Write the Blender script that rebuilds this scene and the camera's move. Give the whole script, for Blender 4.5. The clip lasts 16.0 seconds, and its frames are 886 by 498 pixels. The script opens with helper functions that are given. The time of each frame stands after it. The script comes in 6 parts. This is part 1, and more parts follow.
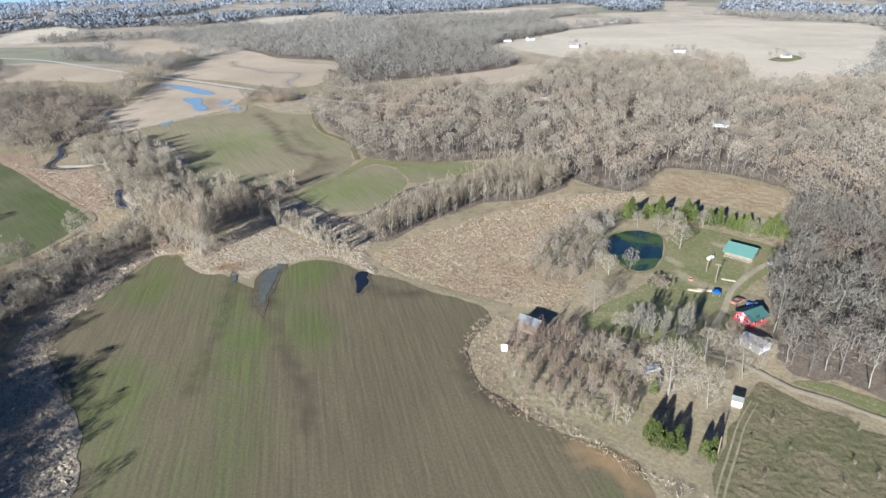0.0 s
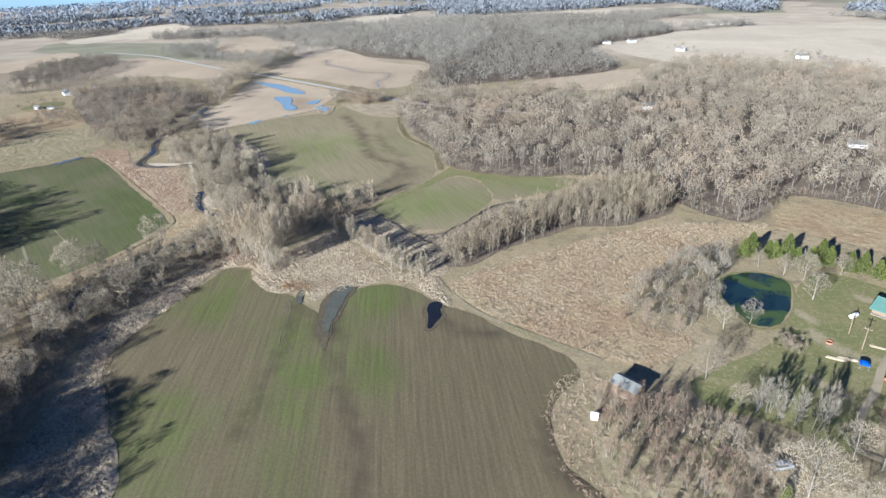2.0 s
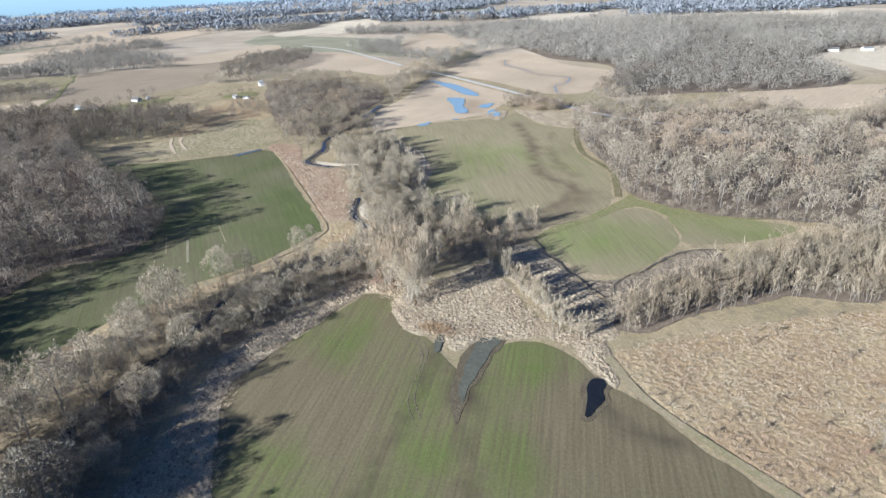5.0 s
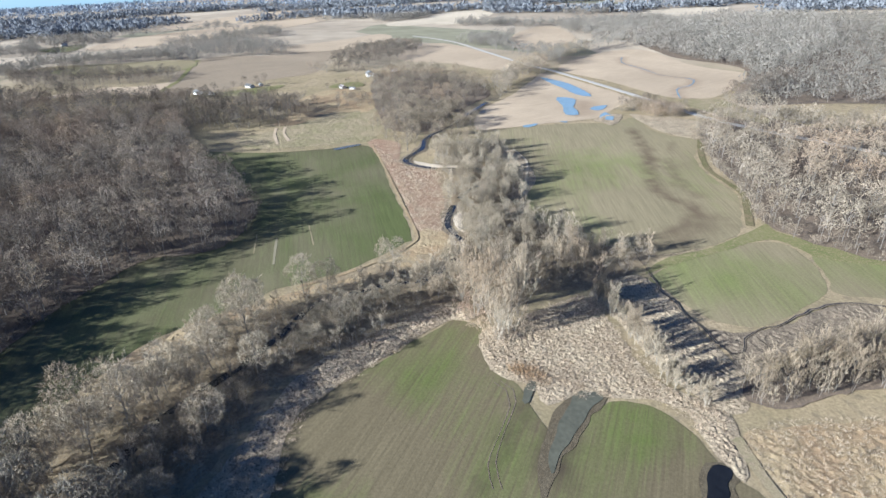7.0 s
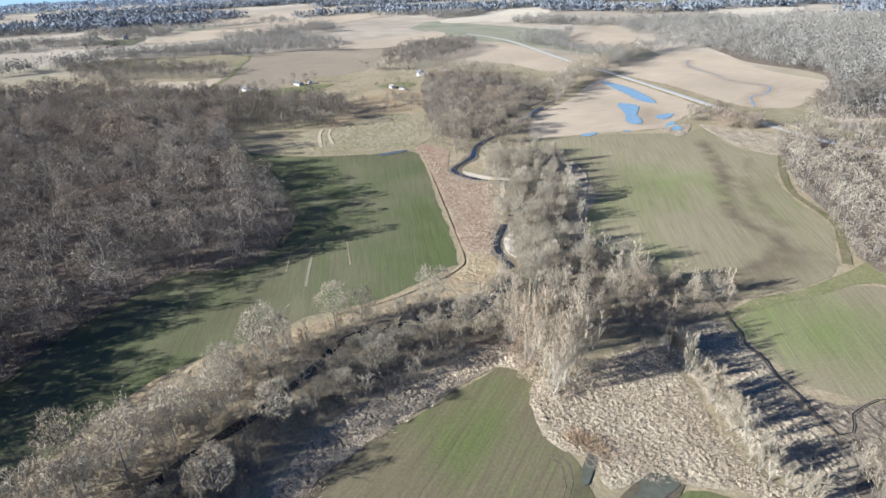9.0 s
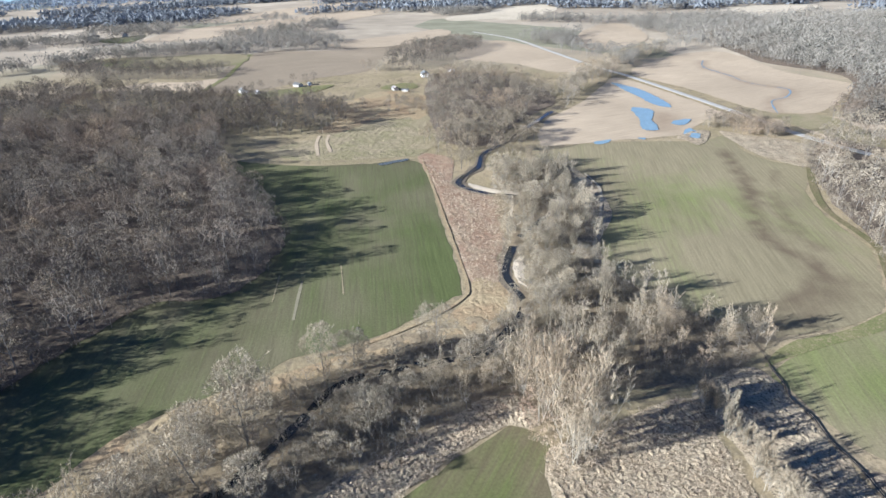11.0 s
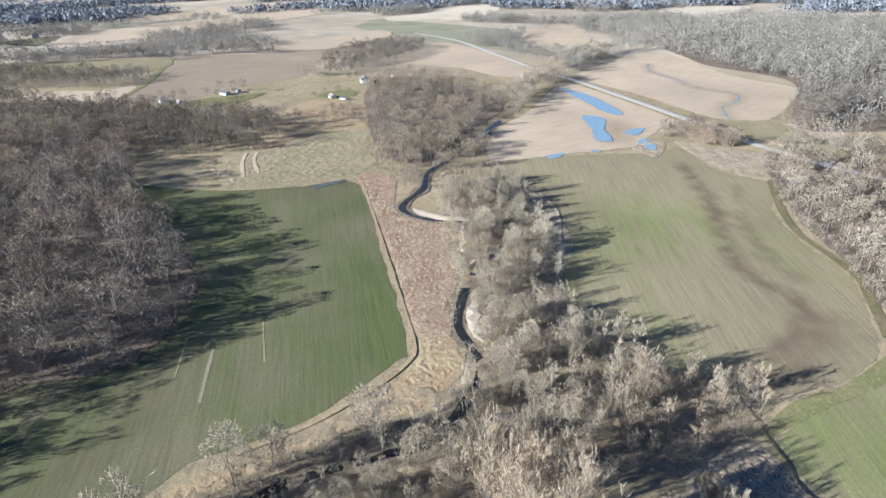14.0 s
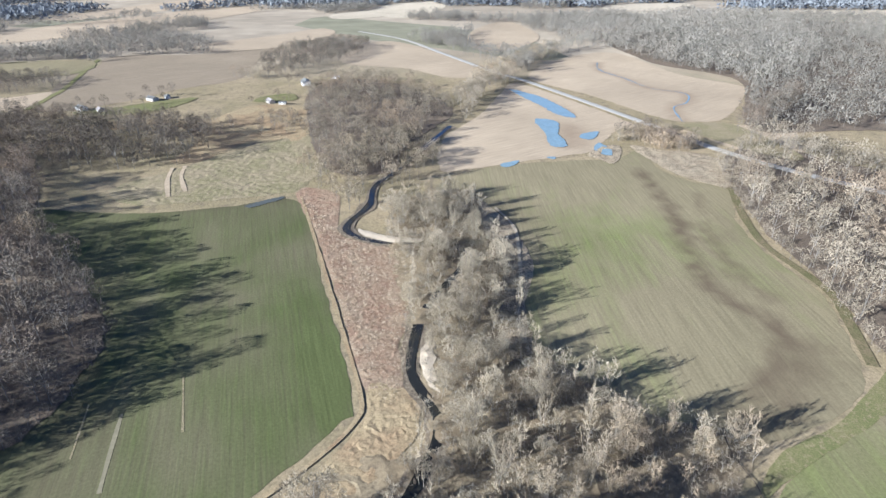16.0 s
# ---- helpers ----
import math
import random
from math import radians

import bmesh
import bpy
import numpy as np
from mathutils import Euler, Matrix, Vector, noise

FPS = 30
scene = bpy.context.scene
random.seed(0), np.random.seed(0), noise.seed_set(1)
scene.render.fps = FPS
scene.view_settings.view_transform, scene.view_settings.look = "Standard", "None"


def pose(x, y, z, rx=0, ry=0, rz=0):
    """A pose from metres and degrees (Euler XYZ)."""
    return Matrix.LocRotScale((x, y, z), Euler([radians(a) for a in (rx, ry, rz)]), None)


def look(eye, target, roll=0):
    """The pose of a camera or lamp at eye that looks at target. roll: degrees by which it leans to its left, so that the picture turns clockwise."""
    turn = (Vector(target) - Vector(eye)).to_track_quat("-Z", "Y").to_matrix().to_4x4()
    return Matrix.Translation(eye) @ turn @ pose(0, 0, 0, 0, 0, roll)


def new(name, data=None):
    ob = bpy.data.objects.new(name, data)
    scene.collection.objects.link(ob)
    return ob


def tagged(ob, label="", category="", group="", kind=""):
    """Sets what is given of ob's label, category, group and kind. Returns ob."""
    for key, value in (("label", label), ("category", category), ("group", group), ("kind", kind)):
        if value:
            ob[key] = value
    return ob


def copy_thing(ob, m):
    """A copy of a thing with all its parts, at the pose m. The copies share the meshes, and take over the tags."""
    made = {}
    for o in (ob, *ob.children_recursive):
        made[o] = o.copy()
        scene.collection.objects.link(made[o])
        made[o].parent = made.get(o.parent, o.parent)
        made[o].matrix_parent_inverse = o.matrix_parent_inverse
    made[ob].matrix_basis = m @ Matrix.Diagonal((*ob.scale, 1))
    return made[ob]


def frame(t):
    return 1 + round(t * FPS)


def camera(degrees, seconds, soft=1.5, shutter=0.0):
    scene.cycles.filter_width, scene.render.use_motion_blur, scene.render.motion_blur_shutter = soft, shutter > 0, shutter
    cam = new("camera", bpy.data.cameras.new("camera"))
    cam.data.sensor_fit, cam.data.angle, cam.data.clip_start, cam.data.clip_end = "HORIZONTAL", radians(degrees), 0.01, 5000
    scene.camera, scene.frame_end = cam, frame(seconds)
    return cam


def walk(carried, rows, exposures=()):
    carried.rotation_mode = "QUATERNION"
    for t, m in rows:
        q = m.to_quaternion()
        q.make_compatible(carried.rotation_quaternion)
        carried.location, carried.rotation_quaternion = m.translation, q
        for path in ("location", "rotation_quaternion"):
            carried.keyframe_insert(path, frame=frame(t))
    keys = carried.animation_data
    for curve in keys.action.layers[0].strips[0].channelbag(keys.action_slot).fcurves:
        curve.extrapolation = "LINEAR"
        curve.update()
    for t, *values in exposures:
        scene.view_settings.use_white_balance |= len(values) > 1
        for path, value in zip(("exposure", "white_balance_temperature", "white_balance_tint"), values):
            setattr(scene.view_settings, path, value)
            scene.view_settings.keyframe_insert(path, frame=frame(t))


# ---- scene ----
from mathutils import geometry

# ---------------------------------------------------------------- camera
cam = camera(74.2, 16.0)
PATH = [
    (0, (10.4, 26.597, 94.752), (9.209, 27.961, 93.904), -1.3),
    (0.5, (6.312, 30.999, 94.76), (5.065, 32.315, 93.914), -1.4),
    (1, (2.138, 35.393, 94.764), (0.864, 36.681, 93.918), -1.4),
    (1.5, (-2.145, 39.718, 94.755), (-3.466, 40.959, 93.91), -1.4),
    (2, (-6.453, 43.863, 94.75), (-7.838, 45.032, 93.905), -1.5),
    (2.5, (-10.826, 47.801, 94.75), (-12.271, 48.897, 93.906), -1.5),
    (3, (-15.357, 51.464, 94.763), (-16.856, 52.484, 93.919), -1.7),
    (3.5, (-20.262, 54.799, 94.787), (-21.809, 55.745, 93.942), -1.8),
    (4, (-25.458, 57.733, 94.818), (-27.048, 58.603, 93.972), -1.7),
    (4.2, (-27.534, 58.709, 94.837), (-29.141, 59.551, 93.994), -1.7),
    (6.5, (-51.372, 67.632, 95.733), (-53.114, 68.115, 94.877), -1.5),
    (7, (-56.942, 69.182, 95.814), (-58.7, 69.599, 94.956), -1.3),
    (7.5, (-62.846, 70.449, 95.863), (-64.613, 70.825, 95.003), -1.3),
    (8, (-68.884, 71.531, 95.874), (-70.656, 71.872, 95.013), -1.1),
    (8.5, (-74.746, 72.46, 95.853), (-76.524, 72.763, 94.99), -1.0),
    (9, (-80.46, 73.377, 95.881), (-82.243, 73.643, 95.016), -1.0),
    (11.5, (-108.159, 78.399, 96.42), (-109.94, 78.647, 95.545), -0.9),
    (12, (-113.576, 79.469, 96.492), (-115.357, 79.716, 95.616), -0.8),
    (12.5, (-118.888, 80.635, 96.569), (-120.661, 80.93, 95.692), -0.7),
    (13, (-124.13, 81.929, 96.638), (-125.895, 82.268, 95.759), -0.5),
    (13.5, (-129.395, 83.38, 96.7), (-131.151, 83.758, 95.82), -0.4),
    (14, (-134.726, 84.963, 96.746), (-136.472, 85.382, 95.866), -0.3),
    (14.5, (-140.149, 86.635, 96.787), (-141.887, 87.087, 95.906), -0.3),
    (15, (-145.607, 88.365, 96.823), (-147.332, 88.854, 95.937), -0.2),
    (15.5, (-151.092, 90.166, 96.833), (-152.801, 90.704, 95.944), -0.0),
    (16, (-156.618, 92.024, 96.831), (-158.316, 92.594, 95.941), 0.1),
]
walk(cam, [(t, look(eye, target, roll)) for t, eye, target, roll in PATH], ((0.0, 1.6, 5520, 10.5), (4.0, 1.7, 5520, 10.5), (7.0, 1.82, 5520, 10.5), (16.0, 1.82, 5520, 11)))

# ---------------------------------------------------------------- light
SUN_ELEVATION, SHADOW_AZIMUTH = 18.5, 9.0
world = bpy.data.worlds.new("sky")
scene.world = world
world.use_nodes = True
wn = world.node_tree.nodes
sky = wn.new("ShaderNodeTexSky")
sky.sky_type, sky.sun_disc = "NISHITA", False
sky.sun_elevation = radians(SUN_ELEVATION)
sky.altitude, sky.air_density, sky.dust_density, sky.ozone_density = 2500, 0.7, 0.0, 5.0
sky.sun_rotation = radians(180 - SHADOW_AZIMUTH)
world.node_tree.links.new(sky.outputs[0], wn["Background"].inputs[0])
wn["Background"].inputs[1].default_value = 0.05
sun = new("sun", bpy.data.lights.new("sun", "SUN"))
sun.data.energy, sun.data.angle, sun.data.color = 5.0, radians(0.6), (1.0, 0.985, 0.9)
_a, _e = radians(SHADOW_AZIMUTH), radians(SUN_ELEVATION)
sun.matrix_world = look((0, 0, 300), (-math.sin(_a) * math.cos(_e), math.cos(_a) * math.cos(_e), 300 - math.sin(_e)))


# ---------------------------------------------------------------- materials
class Nodes:
    """A principled material with a short way to add nodes."""

    def __init__(self, name, rough=0.9, metal=0.0, spec=0.2):
        self.mat = bpy.data.materials.new(name)
        self.mat.use_nodes = True
        self.tree = self.mat.node_tree
        self.bsdf = self.tree.nodes["Principled BSDF"]
        self.bsdf.inputs["Roughness"].default_value = rough
        self.bsdf.inputs["Metallic"].default_value = metal
        self.bsdf.inputs["Specular IOR Level"].default_value = spec

    def put(self, value, socket):
        if isinstance(value, bpy.types.NodeSocket):
            self.tree.links.new(value, socket)
        else:
            socket.default_value = value

    def pos(self):
        return self.tree.nodes.new("ShaderNodeNewGeometry").outputs["Position"]

    def local(self):
        return self.tree.nodes.new("ShaderNodeTexCoord").outputs["Object"]

    def mapped(self, vec, scale=(1, 1, 1), turn=0.0):
        n = self.tree.nodes.new("ShaderNodeMapping")
        self.put(vec, n.inputs["Vector"])
        n.vector_type = "TEXTURE"
        n.inputs["Rotation"].default_value = (0, 0, radians(turn))
        n.inputs["Scale"].default_value = [1 / s for s in scale]
        return n.outputs[0]

    def noise(self, vec, scale, detail=3.0, rough=0.55, warp=0.0):
        n = self.tree.nodes.new("ShaderNodeTexNoise")
        self.put(vec, n.inputs["Vector"])
        n.inputs["Scale"].default_value = scale
        n.inputs["Detail"].default_value = detail
        n.inputs["Roughness"].default_value = rough
        n.inputs["Distortion"].default_value = warp
        return n.outputs["Fac"]

    def voronoi(self, vec, scale, out="Color"):
        n = self.tree.nodes.new("ShaderNodeTexVoronoi")
        self.put(vec, n.inputs["Vector"])
        n.inputs["Scale"].default_value = scale
        return n.outputs[out]

    def attr(self, name):
        n = self.tree.nodes.new("ShaderNodeAttribute")
        n.attribute_name = name
        return n.outputs["Fac"]

    def island(self):
        return self.tree.nodes.new("ShaderNodeNewGeometry").outputs["Random Per Island"]

    def object_random(self):
        return self.tree.nodes.new("ShaderNodeObjectInfo").outputs["Random"]

    def math(self, op, a, b=0.0, clamp=False):
        n = self.tree.nodes.new("ShaderNodeMath")
        n.operation, n.use_clamp = op, clamp
        self.put(a, n.inputs[0])
        self.put(b, n.inputs[1])
        return n.outputs[0]

    def step(self, value, low, high, to_low=0.0, to_high=1.0):
        n = self.tree.nodes.new("ShaderNodeMapRange")
        self.put(value, n.inputs[0])
        for i, v in enumerate((low, high, to_low, to_high)):
            n.inputs[i + 1].default_value = v
        return n.outputs[0]

    def mix(self, fac, a, b, kind="MIX"):
        n = self.tree.nodes.new("ShaderNodeMix")
        n.data_type, n.blend_type = "RGBA", kind
        self.put(fac, n.inputs[0])
        self.put(a if isinstance(a, bpy.types.NodeSocket) else (*a, 1), n.inputs[6])
        self.put(b if isinstance(b, bpy.types.NodeSocket) else (*b, 1), n.inputs[7])
        return n.outputs[2]

    def gain(self, colour, low, high, value):
        """The colour times a factor that runs from low to high with value (0 to 1)."""
        n = self.tree.nodes.new("ShaderNodeVectorMath")
        n.operation = "SCALE"
        self.put(colour, n.inputs[0])
        self.put(self.step(value, 0.25, 0.75, low, high), n.inputs["Scale"])
        return n.outputs[0]

    def bump(self, height, strength, distance):
        n = self.tree.nodes.new("ShaderNodeBump")
        n.inputs["Strength"].default_value = strength
        n.inputs["Distance"].default_value = distance
        self.put(height, n.inputs["Height"])
        self.put(n.outputs[0], self.bsdf.inputs["Normal"])

    def colour(self, value):
        self.put(value if isinstance(value, bpy.types.NodeSocket) else (*value, 1), self.bsdf.inputs["Base Color"])
        return self.mat


def grass_material(name, tones, patch=0.06, bump=0.5):
    """Rough dead grass and brush: three tones, mottled at several sizes."""
    m = Nodes(name, 1.0, 0.0, 0.03)
    p = m.pos()
    c = m.mix(m.step(m.noise(p, patch, 4, 0.6, 0.6), 0.4, 0.62), tones[0], tones[1])
    c = m.mix(m.step(m.noise(p, patch * 13, 4, 0.7), 0.5, 0.66), c, tones[2])
    worn = m.math("ADD", m.attr("clay"), m.math("MULTIPLY", m.math("SUBTRACT", m.noise(p, 0.3, 4, 0.65, 0.6), 0.5), 0.8))
    c = m.mix(m.step(worn, 0.42, 0.9, 0, 0.85), c, (0.31, 0.25, 0.16))
    fine = m.noise(p, 2.6, 5, 0.8)
    c = m.gain(c, 0.55, 1.4, fine)
    m.bump(m.noise(p, 4.5, 3, 0.7), bump, 0.2)
    return m.colour(c)


def crop_material(name, soil, green, wet, turn, patch, amount, row=1.1):
    """A sown field: drill rows, patches of green shoots over bare soil, damp ground where the attribute 'wet' says so."""
    m = Nodes(name, 1.0, 0.0, 0.03)
    p = m.pos()
    rows = m.mapped(p, (1, 0.035, 1), turn)
    streak = m.noise(rows, row, 3, 0.6)
    wide = m.noise(m.mapped(p, (1, 0.12, 1), turn), 0.09, 4, 0.6, 0.4)
    big = m.noise(p, patch, 4, 0.6, 0.5)
    cover = m.math("ADD", m.math("MULTIPLY", big, 0.7), m.math("MULTIPLY", wide, 0.3))
    cover = m.math("ADD", cover, m.math("MULTIPLY", m.math("SUBTRACT", streak, 0.5), 0.22))
    cover = m.math("ADD", cover, m.attr("lush"))
    c = m.mix(m.step(cover, 0.62 - amount, 0.86 - amount), soil, green)
    c = m.gain(c, 0.8, 1.2, streak)
    c = m.gain(c, 0.84, 1.16, m.noise(p, 0.007, 4, 0.6, 0.8))
    c = m.gain(c, 0.74, 1.26, m.noise(p, 1.3, 5, 0.8))
    damp = m.math("ADD", m.attr("wet"), m.math("MULTIPLY", m.math("SUBTRACT", m.noise(p, 0.12, 4, 0.6, 0.8), 0.5), 0.9))
    c = m.mix(m.step(damp, 0.15, 1.0, 0, 0.85), c, wet)
    clay = m.math("ADD", m.attr("clay"), m.math("MULTIPLY", m.math("SUBTRACT", m.noise(p, 0.22, 4, 0.65, 0.8), 0.5), 0.9))
    c = m.mix(m.step(clay, 0.42, 1.0, 0, 0.9), c, (0.27, 0.175, 0.09))
    m.bump(streak, 0.35, 0.15)
    return m.colour(c)


def plain_material(name, colour, rough=0.7, metal=0.0, spec=0.3, grain=3.0, depth=0.15):
    m = Nodes(name, rough, metal, spec)
    p = m.local()
    c = m.gain(m.mix(0.0, colour, colour), 1 - depth, 1 + depth, m.noise(p, grain, 4, 0.65))
    c = m.gain(c, 1 - depth * 0.6, 1 + depth * 0.6, m.noise(p, grain * 0.2, 2))
    m.bump(m.noise(p, grain * 3, 2), 0.15, 0.02)
    return m.colour(c)


def bark_material(name, dark, pale):
    m = Nodes(name)
    c = m.mix(m.noise(m.mapped(m.local(), (1, 1, 0.3)), 1.2, 4, 0.7), dark, pale)
    c = m.gain(c, 0.75, 1.25, m.object_random())
    return m.colour(c)


def twig_material(name, a, b, red, spread=0.35):
    """Bare twigs: one tint a tree ('tint'), another a twig."""
    m = Nodes(name, 1.0, 0.0, 0.03)
    c = m.mix(m.step(m.attr("tint"), 0.1, 0.9), a, b)
    c = m.mix(m.step(m.noise(m.pos(), 0.02, 2), 0.5, 0.7, 0, 0.8), c, red)
    c = m.gain(c, 1 - spread, 1 + spread, m.island())
    c = m.gain(c, 0.85, 1.15, m.object_random())
    thin_side = m.tree.nodes.new("ShaderNodeBsdfTranslucent")
    both = m.tree.nodes.new("ShaderNodeMixShader")
    both.inputs[0].default_value = 0.08
    m.put(c, thin_side.inputs["Color"])
    m.put(m.bsdf.outputs[0], both.inputs[1])
    m.put(thin_side.outputs[0], both.inputs[2])
    m.put(both.outputs[0], m.tree.nodes["Material Output"].inputs["Surface"])
    return m.colour(c)


def water_material(name, deep, rough=0.06, ripple=0.05):
    m = Nodes(name, rough, 0.0, 0.5)
    p = m.pos()
    c = m.gain(m.mix(m.noise(p, 0.15, 3), deep, [v * 1.5 + 0.004 for v in deep]), 0.8, 1.2, m.noise(p, 0.7))
    m.bump(m.noise(p, 2.0, 2), ripple, 0.03)
    return m.colour(c)


def ground_material():
    """Winter pasture near by; a patchwork of stubble, ploughed and sown fields towards the horizon."""
    m = Nodes("winter_ground", 1.0, 0.0, 0.03)
    p = m.pos()
    c = m.mix(m.step(m.noise(p, 0.03, 4, 0.6, 0.5), 0.4, 0.62), (0.31, 0.24, 0.147), (0.25, 0.2, 0.116))
    c = m.mix(m.step(m.noise(p, 0.2, 4, 0.65), 0.5, 0.68), c, (0.19, 0.15, 0.1))
    c = m.gain(c, 0.65, 1.35, m.noise(p, 1.0, 4, 0.7))
    cells = m.voronoi(m.mapped(p, (1, 1.7, 1), 20), 0.0034)
    split = m.tree.nodes.new("ShaderNodeSeparateColor")
    m.put(cells, split.inputs[0])
    f = m.mix(m.step(split.outputs[0], 0.3, 0.6), (0.41, 0.335, 0.245), (0.32, 0.26, 0.19))
    f = m.mix(m.step(split.outputs[1], 0.9, 0.92), f, (0.235, 0.215, 0.145))
    f = m.gain(f, 0.8, 1.2, m.noise(p, 0.02, 4))
    length = m.tree.nodes.new("ShaderNodeVectorMath")
    length.operation = "LENGTH"
    m.put(p, length.inputs[0])
    c = m.mix(m.step(length.outputs["Value"], 700, 900), c, f)
    m.bump(m.noise(p, 3.0, 3, 0.7), 0.5, 0.25)
    return m.colour(c)


GROUND = ground_material()
SOIL_CROP = crop_material("sown_field", (0.134, 0.108, 0.064), (0.094, 0.118, 0.032), (0.062, 0.047, 0.034), 54, 0.016, 0.1)
GREEN_CROP = crop_material("green_wheat", (0.132, 0.116, 0.068), (0.084, 0.094, 0.037), (0.09, 0.073, 0.045), 88.5, 0.012, 0.2)
OLIVE_CROP = crop_material("olive_field", (0.222, 0.183, 0.11), (0.16, 0.168, 0.065), (0.115, 0.084, 0.056), 72, 0.014, 0.1)
STUBBLE = crop_material("corn_stubble", (0.385, 0.298, 0.205), (0.32, 0.25, 0.158), (0.26, 0.19, 0.128), 20, 0.01, 0.0)
PALE_STUBBLE = crop_material("bean_stubble", (0.47, 0.39, 0.285), (0.4, 0.325, 0.228), (0.3, 0.235, 0.165), 70, 0.006, 0.0)
PLOUGHED = crop_material("ploughed_soil", (0.25, 0.195, 0.135), (0.23, 0.185, 0.12), (0.2, 0.15, 0.105), 30, 0.008, -0.1)
TAN_GRASS = grass_material("matted_dead_grass", ((0.42, 0.35, 0.255), (0.33, 0.275, 0.195), (0.24, 0.195, 0.14)))
REED = grass_material("flattened_reeds", ((0.4, 0.32, 0.217), (0.31, 0.24, 0.162), (0.1, 0.078, 0.054)), 0.12, 0.9)
RED_BRUSH = grass_material("tan_weeds", ((0.345, 0.264, 0.155), (0.3, 0.208, 0.122), (0.225, 0.168, 0.102)))
RUSSET = grass_material("russet_weeds", ((0.35, 0.258, 0.172), (0.27, 0.172, 0.115), (0.18, 0.122, 0.085)), 0.1)
FALLOW = grass_material("fallow_grass", ((0.27, 0.218, 0.135), (0.215, 0.185, 0.1), (0.31, 0.24, 0.16)))
LAWN = grass_material("winter_lawn", ((0.15, 0.152, 0.062), (0.188, 0.17, 0.08), (0.24, 0.195, 0.11)), 0.05, 0.2)
ROUGH_LAWN = grass_material("rough_pasture", ((0.135, 0.122, 0.06), (0.19, 0.148, 0.088), (0.095, 0.092, 0.042)), 0.08, 0.4)
STRIP_FLOOR = grass_material("creekside_weeds", ((0.3, 0.235, 0.148), (0.225, 0.17, 0.108), (0.14, 0.108, 0.074)), 0.1)
LITTER = grass_material("leaf_litter", ((0.17, 0.13, 0.095), (0.125, 0.1, 0.077), (0.24, 0.18, 0.125)), 0.08)
MUD = grass_material("wet_mud", ((0.12, 0.095, 0.07), (0.2, 0.155, 0.11), (0.32, 0.26, 0.18)), 0.14)
SAND = plain_material("pale_sand", (0.46, 0.375, 0.275), 0.9, grain=0.8)
GRAVEL = plain_material("pale_gravel", (0.29, 0.25, 0.195), 0.95, grain=1.5)
DRIVE_DIRT = grass_material("gravelly_drive", ((0.36, 0.295, 0.205), (0.3, 0.24, 0.16), (0.2, 0.175, 0.1)), 0.2, 0.2)
ASPHALT = plain_material("worn_asphalt", (0.37, 0.335, 0.285), 0.85, grain=1.0)
def weedy_water(name):
    """Pond water with drifts of green weed."""
    m = Nodes(name, 0.08, 0.0, 0.5)
    p = m.pos()
    weed = m.step(m.noise(p, 0.075, 4, 0.6, 0.6), 0.46, 0.56)
    c = m.mix(weed, (0.01, 0.022, 0.016), (0.036, 0.062, 0.014))
    m.put(m.step(weed, 0, 1, 0.06, 0.7), m.bsdf.inputs["Roughness"])
    m.bump(m.noise(p, 2.0, 2), 0.05, 0.03)
    return m.colour(c)


POND = weedy_water("pond_water")
POOL = water_material("muddy_pool_water", (0.075, 0.072, 0.05), 0.22)
WET_SOIL = grass_material("wet_soil", ((0.085, 0.068, 0.045), (0.11, 0.09, 0.06), (0.16, 0.125, 0.08)), 0.3, 0.3)
DARK_POOL = water_material("black_pool_water", (0.008, 0.008, 0.008), 0.05)
# Pale blue base colour carries the sky's reflection.
BLUE_POOL = water_material("sky_tinted_water", (0.17, 0.225, 0.235), 0.25)
CREEK = water_material("creek_water", (0.016, 0.015, 0.011), 0.07)
BARK = bark_material("grey_bark", (0.1, 0.088, 0.075), (0.24, 0.215, 0.185))
PALE_BARK = bark_material("pale_bark", (0.2, 0.174, 0.136), (0.37, 0.33, 0.265))
TWIGS = twig_material("bare_twigs", (0.19, 0.152, 0.104), (0.33, 0.27, 0.19), (0.28, 0.205, 0.135))
DARK_TWIGS = twig_material("grey_brown_twigs", (0.115, 0.1, 0.078), (0.215, 0.19, 0.148), (0.18, 0.142, 0.1), 0.25)
PALE_TWIGS = twig_material("pale_twigs", (0.23, 0.19, 0.132), (0.37, 0.31, 0.225), (0.3, 0.222, 0.145), 0.25)
WOOD_TWIGS = twig_material("woodland_twigs", (0.1, 0.084, 0.066), (0.205, 0.17, 0.133), (0.185, 0.137, 0.1), 0.14)
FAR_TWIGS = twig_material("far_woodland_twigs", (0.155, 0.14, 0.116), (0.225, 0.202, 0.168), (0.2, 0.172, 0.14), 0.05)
# Lighter copy of the woodland twigs, with frontal sunlight put into the colour.
EAST_TWIGS = twig_material("sunlit_wood_twigs", (0.165, 0.136, 0.099), (0.292, 0.243, 0.18), (0.28, 0.205, 0.14), 0.13)
DUST = plain_material("dry_trodden_soil", (0.2, 0.172, 0.108), 0.95, grain=0.6, depth=0.2)
# The blue haze of distance is put into these two twig colours.
DISTANT_HAZE_TWIGS = twig_material("distant_haze_tinted_woodland", (0.172, 0.181, 0.193), (0.222, 0.231, 0.243), (0.197, 0.205, 0.216), 0.04)
HORIZON_HAZE_TWIGS = twig_material("horizon_haze_tinted_woodland", (0.215, 0.245, 0.287), (0.25, 0.283, 0.328), (0.232, 0.264, 0.307), 0.03)
